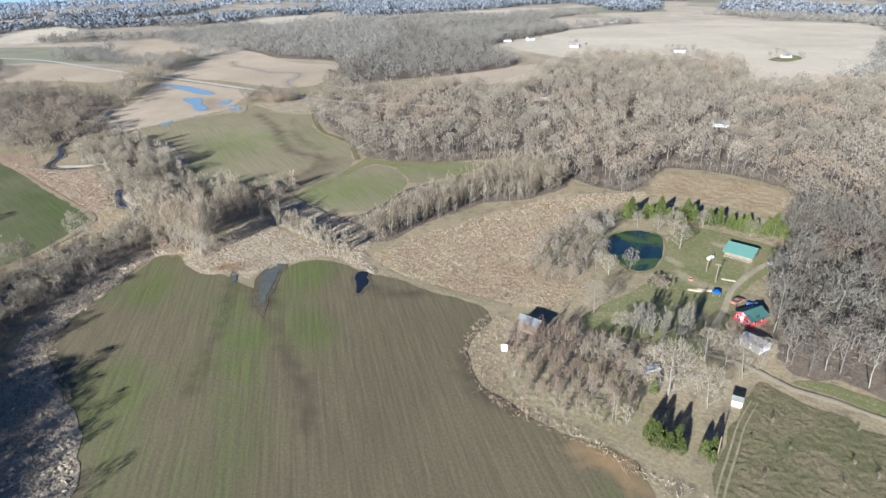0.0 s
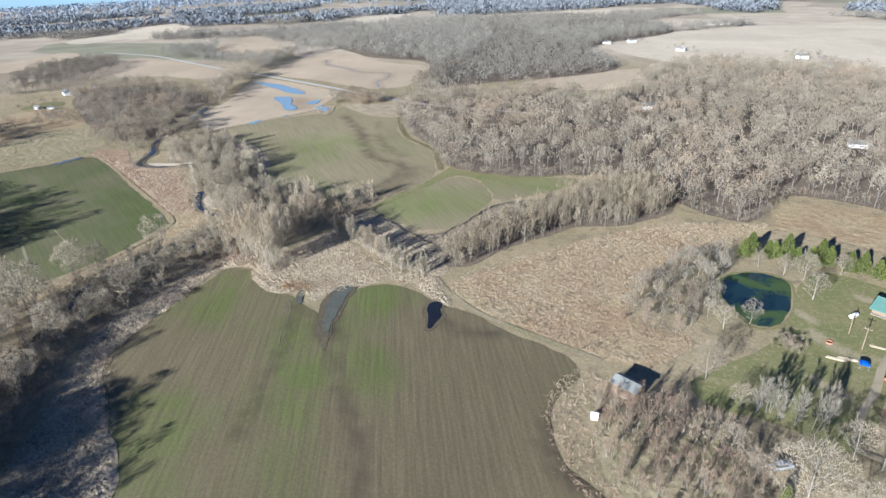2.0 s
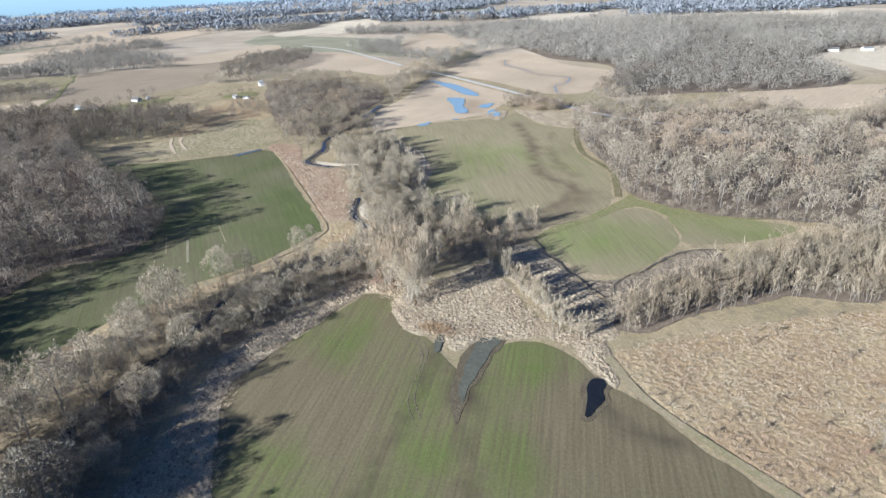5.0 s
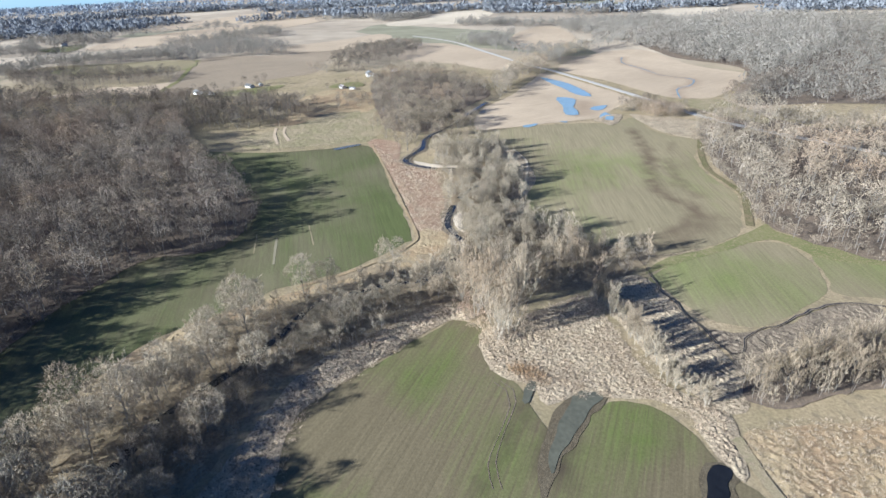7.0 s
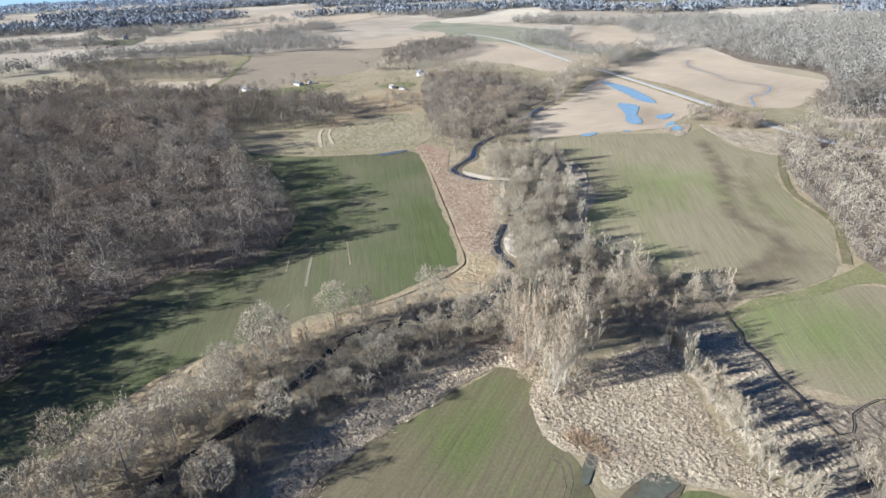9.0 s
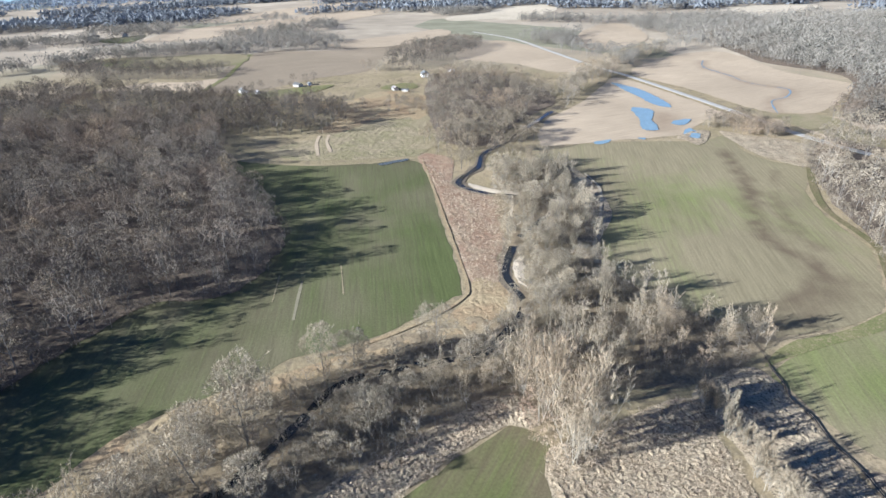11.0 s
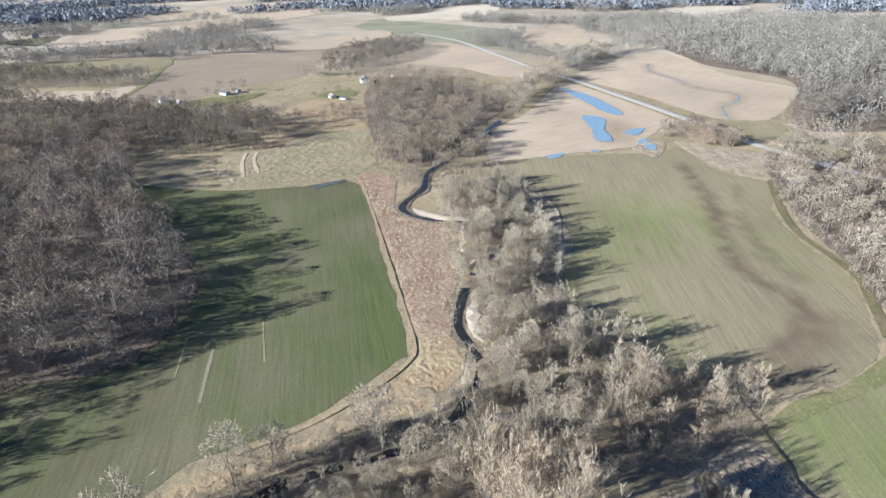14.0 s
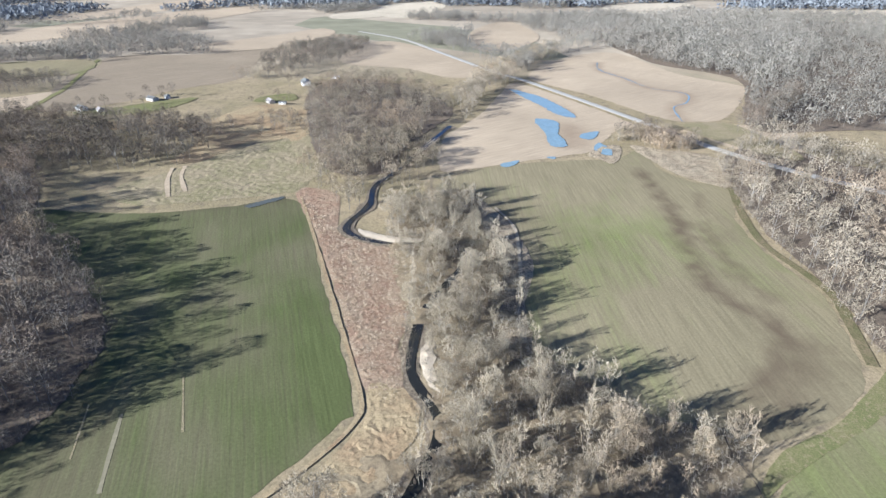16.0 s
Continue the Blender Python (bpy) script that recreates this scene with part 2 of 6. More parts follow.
STALKS = twig_material("dry_stalks", (0.36, 0.28, 0.19), (0.46, 0.38, 0.28), (0.32, 0.2, 0.14))
RUST_STALKS = twig_material("rusty_cattails", (0.3, 0.19, 0.1), (0.4, 0.27, 0.16), (0.3, 0.18, 0.1))
BRUSH_TWIGS = twig_material("thicket_twigs", (0.125, 0.096, 0.068), (0.215, 0.175, 0.125), (0.205, 0.118, 0.084), 0.3)
NEEDLES = twig_material("cedar_foliage", (0.068, 0.085, 0.023), (0.112, 0.122, 0.038), (0.088, 0.1, 0.03), 0.3)
GREEN_METAL = plain_material("green_metal_roofing", (0.085, 0.17, 0.14), 0.6, 0.0, 0.5, 0.6, 0.08)
GREEN_SHINGLE = plain_material("dark_green_shingles", (0.042, 0.1, 0.085), 0.9, grain=2)
RED_SIDING = plain_material("red_painted_siding", (0.5, 0.05, 0.055), 0.6, grain=1)
CREAM_SIDING = plain_material("cream_siding", (0.5, 0.47, 0.42), 0.8, grain=1, depth=0.1)
DARK_SHINGLE = plain_material("dark_shingles", (0.1, 0.095, 0.09), 0.9, grain=2)
WHITE_PAINT = plain_material("white_paint", (0.78, 0.77, 0.74), 0.6, grain=1, depth=0.06)
GREY_TIN = plain_material("weathered_tin", (0.16, 0.158, 0.145), 0.7, 0.0, 0.5, 0.7, 0.2)
BROWN_BOARD = plain_material("weathered_boards", (0.2, 0.145, 0.1), 0.9, grain=1.5)
GREY_SHINGLE = plain_material("grey_shingles", (0.25, 0.22, 0.21), 0.9, grain=2)
BLUE_TARP = plain_material("blue_tarpaulin", (0.02, 0.15, 0.6), 0.5, grain=1)
DARK_GLASS = plain_material("dark_window_glass", (0.03, 0.035, 0.04), 0.15, 0.0, 0.5, 1, 0.05)
RUBBER = plain_material("black_rubber", (0.025, 0.025, 0.025), 0.8)
STEEL = plain_material("galvanised_steel", (0.5, 0.5, 0.5), 0.4, 0.8, 0.5)

rng = np.random.default_rng(7)


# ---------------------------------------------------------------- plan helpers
def terrain(x, y):
    """Level near by; beyond a kilometre the land falls gently towards the plain in the west."""
    dx, dy = x + 80, y - 70
    r = np.hypot(dx, dy)
    a = np.degrees(np.arctan2(-dx, dy))
    fall = np.where((a > -90) & (a < 175), 10 + 80 * np.clip((a - 66) / 50, 0, 1), 20)
    roll = 6 * np.sin(x * 0.0031 + 1) * np.sin(y * 0.0027) * np.clip((r - 1000) / 800, 0, 1)
    return -fall * np.clip((r - 1000) / 3900, 0, 2) + roll


def smooth(points, closed=True, gap=3.0):
    """A curve through the points (Catmull-Rom), with a point about every gap metres."""
    p = [np.array(q, float) for q in points]
    n, out = len(p), []
    for i in range(n if closed else n - 1):
        pick = (lambda k: p[k % n]) if closed else (lambda k: p[min(max(k, 0), n - 1)])
        a, b, c, d = pick(i - 1), pick(i), pick(i + 1), pick(i + 2)
        steps = max(1, int(np.hypot(*(c - b)) / gap))
        for s in range(steps):
            u = s / steps
            out.append(0.5 * (2 * b + (c - a) * u + (2 * a - 5 * b + 4 * c - d) * u * u + (3 * b - a - 3 * c + d) * u ** 3))
    if not closed:
        out.append(p[-1])
    return np.array(out)


def inside(points, poly):
    """Which of the points lie in the polygon."""
    x, y = points[:, 0], points[:, 1]
    hit = np.zeros(len(points), bool)
    for (x0, y0), (x1, y1) in zip(poly, np.roll(poly, -1, axis=0)):
        cross = ((y0 > y) != (y1 > y)) & (x < (x1 - x0) * (y - y0) / (y1 - y0 + 1e-12) + x0)
        hit ^= cross
    return hit


def distance_to(points, line):
    """How far each point is from a line of points."""
    best = np.full(len(points), 1e9)
    for a, b in zip(line[:-1], line[1:]):
        d = b - a
        u = np.clip(((points - a) @ d) / (d @ d + 1e-9), 0, 1)
        best = np.minimum(best, np.hypot(*(points - a - u[:, None] * d).T))
    return best


def scatter(poly, gap):
    """Jittered points in a polygon, about gap metres apart."""
    low, high = poly.min(0), poly.max(0)
    gx, gy = np.meshgrid(np.arange(low[0], high[0], gap), np.arange(low[1], high[1], gap))
    pts = np.c_[gx.ravel(), gy.ravel()] + rng.uniform(-0.42, 0.42, (gx.size, 2)) * gap
    return pts[inside(pts, poly)]


def mesh_from(name, verts, tris, mats, index=None, attrs=(), flat=True, round_faces=None):
    """A mesh from arrays of corners and triangles."""
    me = bpy.data.meshes.new(name)
    verts, tris = np.asarray(verts, np.float32), np.asarray(tris, np.int32)
    me.vertices.add(len(verts))
    me.vertices.foreach_set("co", verts.ravel())
    me.loops.add(tris.size)
    me.loops.foreach_set("vertex_index", tris.ravel())
    me.polygons.add(len(tris))
    me.polygons.foreach_set("loop_start", np.arange(0, tris.size, 3, dtype=np.int32))
    if index is not None:
        me.polygons.foreach_set("material_index", np.asarray(index, np.int32))
    for m in mats:
        me.materials.append(m)
    for key, values in attrs:
        me.attributes.new(key, "FLOAT", "POINT").data.foreach_set("value", np.asarray(values, np.float32))
    me.update()
    me.validate()
    me.shade_flat() if flat else me.shade_smooth()
    if round_faces is not None:
        me.polygons.foreach_set("use_smooth", np.asarray(round_faces, bool))
    return me


def hills(p, size, seed):
    """Smooth lumps between -1 and 1 at points p."""
    return np.array([noise.noise((x / size, y / size, seed)) for x, y in p])


def zone(name, points, mat, lift, gap=6.0, ragged=0.6, lumps=(), damp=(), lush=(), clay=(), label="", category="", edge=2.5):
    """A piece of ground with its own cover. lumps: (height, size) of its relief; damp, lush, clay: lines with a width."""
    line = smooth(points, True, edge)
    if ragged:
        wob = np.c_[hills(line, 5.0, 3.3), hills(line, 5.0, 8.1)] * ragged * 2
        line = line + wob
    fill = scatter(line, gap)
    fill = fill[distance_to(fill, np.vstack([line, line[:1]])) > gap * 0.4]
    n = len(line)
    flat = [Vector(q) for q in np.vstack([line, fill])]
    vs, _, fs, *_ = geometry.delaunay_2d_cdt(flat, [(i, (i + 1) % n) for i in range(n)], [], 1, 1e-4)
    p = np.array([(v.x, v.y) for v in vs])
    z = terrain(p[:, 0], p[:, 1]) + lift
    if lumps:
        rim = np.clip(distance_to(p, np.vstack([line, line[:1]]) ) / 2.0, 0, 1)
        for high, size in lumps:
            z = z + rim * high * np.clip(hills(p, size, lift * 7) + 0.45 + rng.uniform(-0.25, 0.25, len(p)), 0, None)
    wet, green, bare = np.zeros(len(p)), np.zeros(len(p)), np.zeros(len(p))
    for route, width, power in damp:
        wet = np.maximum(wet, power * np.exp(-(distance_to(p, smooth(route, False, 4)) / width) ** 2))
    for route, width, power in lush:
        green += power * np.exp(-(distance_to(p, smooth(route, False, 4)) / width) ** 2)
    for route, width, power in clay:
        bare = np.maximum(bare, power * np.exp(-(distance_to(p, smooth(route, False, 4)) / width) ** 2))
    me = mesh_from(name, np.c_[p, z], [f[:3] for f in fs if len(f) == 3], [mat], attrs=(("wet", wet), ("lush", green), ("clay", bare)))
    return tagged(new(name, me), label, category, "", "structure")


def ribbon(name, points, width, mat, lift, label, category, crown=0.0, wobble=0.0, wander=0.0):
    """A road, track or stream along a line."""
    line = smooth(points, False, 3.0)
    along = np.gradient(line, axis=0)
    side = np.c_[-along[:, 1], along[:, 0]] / np.hypot(*along.T)[:, None]
    line = line + side * wander * (hills(line, 6.0, 2.5) + 0.6 * hills(line, 3.5, 7.5))[:, None]
    wide = width * (1 + wobble * hills(line, 9.0, 5.5))[:, None]
    cols = [-0.5, -0.25, 0, 0.25, 0.5]
    rows = [np.c_[line + side * wide * c, terrain(line[:, 0], line[:, 1]) + lift + crown * (1 - (2 * c) ** 2)] for c in cols]
    v = np.stack(rows, 1).reshape(-1, 3)
    tris = []
    k = len(cols)
    for i in range(len(line) - 1):
        for j in range(k - 1):
            a = i * k + j
            tris += [(a, a + k + 1, a + k), (a, a + 1, a + k + 1)]
    me = mesh_from(name, v, np.array(tris)[:, ::-1], [mat])
    ob = tagged(new(name, me), label, category, "", "structure")
    return ob


# ---------------------------------------------------------------- ground
def build_ground():
    radii = np.concatenate([np.linspace(0, 1000, 26), np.geomspace(1060, 4860, 40)])
    seg = 220
    ang = np.linspace(0, 2 * np.pi, seg, endpoint=False)
    x = -80 + np.outer(radii, np.cos(ang))
    y = 70 + np.outer(radii, np.sin(ang))
    z = terrain(x, y)
    v = np.stack([x, y, z], -1).reshape(-1, 3)
    i, j = np.meshgrid(np.arange(len(radii) - 1), np.arange(seg), indexing="ij")
    a, b = i * seg + j, i * seg + (j + 1) % seg
    c, d = a + seg, b + seg
    tris = np.concatenate([np.stack([a, c, d], -1).reshape(-1, 3), np.stack([a, d, b], -1).reshape(-1, 3)])
    tagged(new("ground", mesh_from("ground", v, tris, [GROUND], flat=False)), "tan winter grassland running out to the horizon", "ground", "", "structure")


build_ground()

MAIN_FIELD = [(-198, 114), (-203, 107), (-199, 99), (-189, 83), (-180, 69), (-172, 59), (-158, 55), (-142, 52), (-131, 51), (-118, 47), (-106, 41),
              (-94, 22), (-76, -15), (-55, -60), (20, -60), (40, 60), (-14, 117), (-23, 123), (-32, 122), (-43, 121), (-53, 122), (-63, 124), (-72, 131),
              (-76, 138), (-77, 147), (-80, 151), (-85, 154), (-94, 153), (-106, 151), (-118, 151), (-126, 149), (-131, 146), (-138, 147),
              (-146, 146), (-155, 141), (-157, 134), (-154, 126), (-149, 120), (-150, 116), (-159, 115), (-169, 115), (-177, 111), (-186, 110)]
GREEN_FIELD = [(-406, 108), (-333, 108), (-270, 107), (-263, 103), (-255, 93), (-246, 79), (-241, 65), (-238, 53), (-231, 45), (-220, 24),
               (-203, 9), (-175, -4), (-190, -40), (-235, -40), (-255, -11), (-290, 6), (-300, 29), (-330, 30), (-410, -8), (-435, -7),
               (-420, 26), (-412, 51), (-410, 79)]
RIGHT_FIELD = [(-402, 171), (-420, 194), (-424, 218), (-421, 249), (-416, 277), (-425, 298), (-396, 289), (-377, 290), (-366, 297), (-354, 301),
               (-332, 280), (-307, 267), (-288, 263), (-271, 259), (-252, 246), (-239, 236), (-232, 228), (-228, 214), (-226, 199), (-226, 189),
               (-232, 181), (-239, 166), (-247, 159), (-268, 158), (-282, 159), (-296, 164), (-319, 178), (-347, 184), (-379, 184)]
SMALL_FIELD = [(-212, 179), (-224, 210), (-224, 237), (-212, 240), (-192, 231), (-184, 220), (-176, 195), (-181, 182), (-191, 179), (-206, 178)]
STRIP_FIELD = [(-211, 245), (-197, 262), (-179, 279), (-174, 269), (-177, 246), (-185, 229), (-194, 234)]
TREE_STRIP = [(-252, 119), (-251, 106), (-243, 76), (-232, 58), (-218, 24), (-200, 10), (-172, -2), (-140, -16), (-108, -50), (-84, -52), (-98, -12), (-122, 16), (-150, 35), (-165, 44), (-188, 58), (-200, 80),
              (-214, 109), (-203, 117), (-212, 133), (-210, 154), (-214, 169), (-229, 192), (-241, 174), (-275, 160), (-312, 172), (-349, 176),
              (-395, 185), (-391, 150), (-351, 135), (-292, 126)]
WOOD_LEFT = [(-300, 42), (-278, 32), (-274, 6), (-257, -6), (-240, -16), (-206, -26), (-172, -37), (-150, -75), (-200, -120), (-300, -140), (-420, -230), (-640, -260), (-560, -186), (-542, -133),
             (-544, -63), (-473, -10), (-408, 5), (-365, 28), (-324, 44)]
WOOD_LEFT_BACK = [(-553, -185), (-642, -228), (-654, -140), (-589, -30), (-545, 62), (-481, 59), (-484, -5), (-560, -88)]
WOOD_RIGHT = [(-390, 325), (-322, 283), (-272, 264), (-238, 247), (-206, 258), (-181, 284), (-169, 292), (-127, 282), (-94, 282), (-98, 324),
              (-67, 335), (-34, 325), (-22, 288), (40, 300), (90, 520), (-40, 640), (-121, 589), (-180, 710), (-331, 666), (-285, 460),
              (-344, 436), (-359, 393), (-411, 373)]
WOOD_HOUSE = [(-22, 286), (-18, 243), (-20, 224), (-13, 201), (-9, 185), (-5, 178), (0, 177), (9, 181), (18, 179), (60, 160), (90, 320), (40, 330)]
HEDGE = [(-155, 169), (-145, 169), (-145, 191), (-142, 210), (-139, 227), (-127, 244), (-123, 272), (-152, 293), (-161, 274), (-160, 238),
         (-162, 208), (-158, 187)]
WOOD_MID = [(-432, 157), (-439, 129), (-481, 125), (-530, 128), (-590, 133), (-640, 141), (-690, 168), (-683, 200), (-644, 222), (-605, 228), (-584, 234), (-539, 227),
            (-501, 198), (-466, 172)]
CREEK_CLUMP = [(-518, 228), (-540, 236), (-577, 242), (-606, 268), (-640, 300), (-652, 316), (-628, 316), (-612, 292), (-580, 268), (-540, 246)]
WOOD_MID_FAR = [(-722, 111), (-774, 110), (-865, 136), (-925, 180), (-930, 240), (-880, 240), (-801, 206), (-769, 172), (-715, 136)]
WOOD_ROAD = [(-965, 318), (-871, 322), (-772, 325), (-703, 331), (-665, 342), (-713, 379), (-751, 419), (-774, 452), (-800, 505), (-830, 500), (-795, 440), (-765, 400), (-790, 372), (-850, 350),
             (-930, 352)]
COPSE_ROAD = [(-445, 292), (-456, 319), (-464, 337), (-438, 345), (-416, 332), (-421, 309), (-441, 305)]
WOOD_NORTH = [(-446, 396), (-418, 454), (-379, 608), (-522, 761), (-561, 1045), (-836, 1263), (-1100, 1148), (-928, 626), (-705, 500), (-580, 509)]
WOOD_NORTH_EAST = [(-75, 640), (-20, 640), (90, 520), (200, 800), (100, 1250), (-60, 1250), (-54, 869)]
BRUSH_HOUSE = [(-70, 143), (-64, 150), (-55, 157), (-45, 159), (-35, 155), (-27, 141), (-26, 132), (-34, 127), (-47, 125), (-56, 128)]
POND_TREES = [(-90, 187), (-96, 207), (-94, 226), (-91, 244), (-82, 243), (-78, 223), (-68, 204), (-67, 189), (-77, 183)]
CREEK_LINE = [(-508, 215), (-470, 187), (-436, 163), (-415, 145), (-392, 137), (-377, 126), (-368, 123), (-358, 128), (-351, 139), (-347, 154),
              (-339, 160), (-327, 157), (-317, 148), (-304, 136), (-289, 128), (-275, 123), (-264, 124), (-254, 124), (-243, 117), (-231, 105),
              (-230, 92), (-225, 68), (-212, 58), (-196, 45), (-182, 30), (-170, 23), (-152, 14), (-128, 2), (-103, -22), (-85, -70)]
POPLAR_ROW = [(-204, 153), (-189, 154), (-169, 152), (-159, 152), (-148, 155)]
SWALE_A = [(-170, 119), (-155, 109), (-142, 97), (-129, 85), (-118, 74)]
SWALE_B = [(-145, 115), (-138, 111), (-123, 104), (-108, 98), (-95, 93), (-84, 85)]
SWALE_C = [(-395, 277), (-346, 259), (-316, 242), (-285, 228), (-263, 231), (-248, 219), (-241, 203)]

zone("main_field", MAIN_FIELD, SOIL_CROP, 0.05, 3.2, 0.5, label="brown sown field with thin green shoots and drill rows", category="field",
     damp=((SWALE_A, 2.6, 0.6), (SWALE_B, 2.9, 0.62), ([(-160, 126), (-150, 117), (-141, 112)], 4.5, 1.1), ([(-127, 141), (-114, 142), (-106, 148)], 3.5, 0.7), ([(-73, 134), (-67, 125), (-61, 121), (-50, 121)], 3, 0.85)),
     lush=(([(-146, 136), (-135, 122), (-118, 110)], 11, 0.16), ([(-180, 85), (-150, 62), (-125, 55)], 12, 0.07), ([(-196, 108), (-180, 95)], 8, 0.1), ([(-128, 96), (-108, 84), (-90, 78)], 9, 0.08)),
     clay=(([(-31, 119), (-24, 120), (-17, 117)], 5, 1.0), ([(-42, 116), (-30, 112)], 5, 0.45)))
zone("green_field", GREEN_FIELD, GREEN_CROP, 0.05, 5.0, 0.4, label="green winter wheat field with fine drill rows", category="field",
     damp=(([(-414, 60), (-411, 100)], 7, 0.7), ([(-300, 45), (-262, 40), (-230, 20)], 9, 0.45)), lush=(([(-330, 95), (-265, 95), (-245, 70)], 14, 0.12),))
zone("right_field", RIGHT_FIELD, OLIVE_CROP, 0.05, 5.0, 0.5, label="olive-brown sown field with a dark damp swale", category="field",
     damp=((SWALE_C, 3.6, 1.0), ([(-360, 285), (-330, 262), (-300, 248), (-272, 240)], 3.0, 0.6), ([(-250, 230), (-235, 205), (-232, 190)], 10, 0.6)), lush=(([(-380, 220), (-310, 200), (-270, 175)], 22, 0.1),))
zone("small_field", SMALL_FIELD, OLIVE_CROP, 0.05, 4.0, 0.4, label="small green field between grassy tracks", category="field", lush=(([(-215, 185), (-190, 210)], 25, 0.22),))
zone("strip_field", STRIP_FIELD, OLIVE_CROP, 0.05, 4.0, 0.4, label="narrow green strip of field below the woods", category="field", lush=(([(-205, 248), (-178, 262)], 20, 0.22),))
zone("brush_wedge", [(-420, 109), (-410, 126), (-369, 120), (-357, 127), (-347, 138), (-315, 131), (-301, 131), (-288, 123), (-269, 120), (-269, 113), (-273, 110), (-307, 111), (-362, 111)],
     RUSSET, 0.1, 1.1, 0.5, ((0.18, 0.7),), label="russet dead weeds beside the creek", category="meadow")
zone("brush_meadow", [(-139, 157), (-138, 174), (-134, 198), (-129, 223), (-118, 254), (-98, 276), (-85, 284), (-87, 264), (-91, 244), (-94, 222), (-89, 188), (-81, 183),
                      (-67, 186), (-66, 175), (-70, 165), (-78, 160), (-98, 156), (-121, 153)],
     RED_BRUSH, 0.08, 0.95, 0.8, ((0.2, 0.6),), label="tan and russet meadow of dead weeds", category="meadow")
zone("back_meadow", [(-94, 314), (-76, 326), (-52, 327), (-35, 323), (-27, 293), (-42, 290), (-73, 287), (-86, 286)], RED_BRUSH, 0.12, 2.0, 0.8, ((0.2, 1.5),),
     label="russet fallow meadow before the woods", category="meadow")
zone("lawn", [(-58, 168), (-55, 184), (-52, 196), (-53, 216), (-60, 247), (-54, 258), (-40, 258), (-25, 256), (-22, 236), (-25, 212), (-22, 184), (-23, 170), (-37, 168), (-47, 164), (-54, 164)],
     LAWN, 0.14, 2.5, 0.5, clay=(([(-54, 223), (-48, 221)], 2.6, 1.0), ([(-46, 214), (-40, 211), (-33, 210)], 3.6, 0.95), ([(-44, 246), (-38, 246)], 3.0, 1.0), ([(-38, 192), (-30, 190)], 3.0, 0.9),
                                ([(-30, 238), (-27, 226), (-29, 212)], 2.2, 0.8), ([(-56, 172), (-48, 178), (-40, 176)], 2.0, 0.6), ([(-58, 196), (-54, 206)], 3, 0.8)), label="mown winter lawn with worn bare patches", category="lawn")
zone("pasture", [(-5, 123), (-8, 142), (-9, 155), (-8, 168), (2, 166), (11, 167), (19, 165), (60, 180), (45, 60), (20, 90)], ROUGH_LAWN, 0.1, 1.1, 0.6, ((0.13, 0.7),),
     label="rough green and tan pasture", category="pasture")
zone("side_lawn", [(-2, 173), (4, 178), (10, 178), (18, 178), (22, 176), (18, 173), (8, 173)], LAWN, 0.12, 4.0, 0.4, label="mown grass beside the drive", category="lawn")
zone("marsh", [(-194, 112), (-196, 122), (-202, 135), (-205, 152), (-186, 151), (-167, 149), (-157, 152), (-147, 159), (-133, 153), (-128, 148), (-133, 147), (-140, 148),
               (-149, 149), (-156, 143), (-158, 135), (-162, 128), (-160, 119), (-169, 118), (-172, 113), (-177, 110), (-185, 110)],
     REED, 0.12, 0.62, 0.6, ((0.34, 0.5),), label="flattened pale reeds round the pools", category="marsh")
zone("ditch_ground", [(-207, 153), (-214, 175), (-192, 176), (-177, 174), (-161, 173), (-152, 169), (-145, 160), (-158, 154), (-169, 153), (-189, 154)],
     REED, 0.1, 0.75, 0.6, ((0.28, 0.5),), label="matted pale grass beside the ditch", category="marsh")
zone("wet_ruts", [(-178, 176), (-174, 186), (-175, 202), (-180, 226), (-174, 234), (-165, 225), (-162, 191), (-157, 173), (-166, 175)], MUD, 0.1, 0.9, 0.6, ((0.25, 0.6),),
     label="churned mud and tussocks along the ditch", category="mud")
zone("west_strip", [(-214, 111), (-202, 114), (-203, 107), (-201, 100), (-191, 84), (-181, 70), (-173, 60), (-161, 56), (-140, 53), (-126, 51), (-118, 48), (-105, 42), (-93, 22), (-76, -14), (-86, -22),
                    (-102, 2), (-122, 17), (-148, 36), (-166, 47), (-190, 62), (-200, 79), (-212, 100)],
     REED, 0.13, 0.62, 0.6, ((0.34, 0.5),), label="strip of flattened pale reeds along the field", category="marsh")
zone("tree_strip_floor", TREE_STRIP, STRIP_FLOOR, 0.07, 2.5, 0.8, ((0.4, 4),), label="tan weeds and leaf litter under the creek trees", category="woodland floor")
zone("field_margin", [(-274, 112), (-262, 108), (-250, 95), (-241, 78), (-232, 52), (-215, 18), (-178, -3), (-140, -18), (-136, -12), (-172, 4), (-205, 20), (-226, 55), (-236, 80), (-243, 105), (-255, 119), (-268, 121)],
     RED_BRUSH, 0.16, 1.0, 0.5, ((0.18, 0.7),), label="tan grass margin between field and creek trees", category="verge")
zone("creek_verge", [(-400, 173), (-380, 186), (-347, 186), (-319, 180), (-296, 166), (-282, 160), (-268, 159), (-262, 153), (-282, 150), (-298, 156), (-320, 168), (-345, 172)],
     REED, 0.15, 1.0, 0.5, ((0.2, 0.7),), label="pale grass margin along the creek trees", category="verge")
zone("track_verge", [(-240, 250), (-234, 235), (-226, 212), (-222, 190), (-214, 178), (-217, 190), (-222, 214), (-226, 238), (-214, 243), (-205, 246), (-185, 283), (-210, 258), (-232, 246)],
     LAWN, 0.11, 3.0, 0.3, label="light grass track between the fields", category="track")
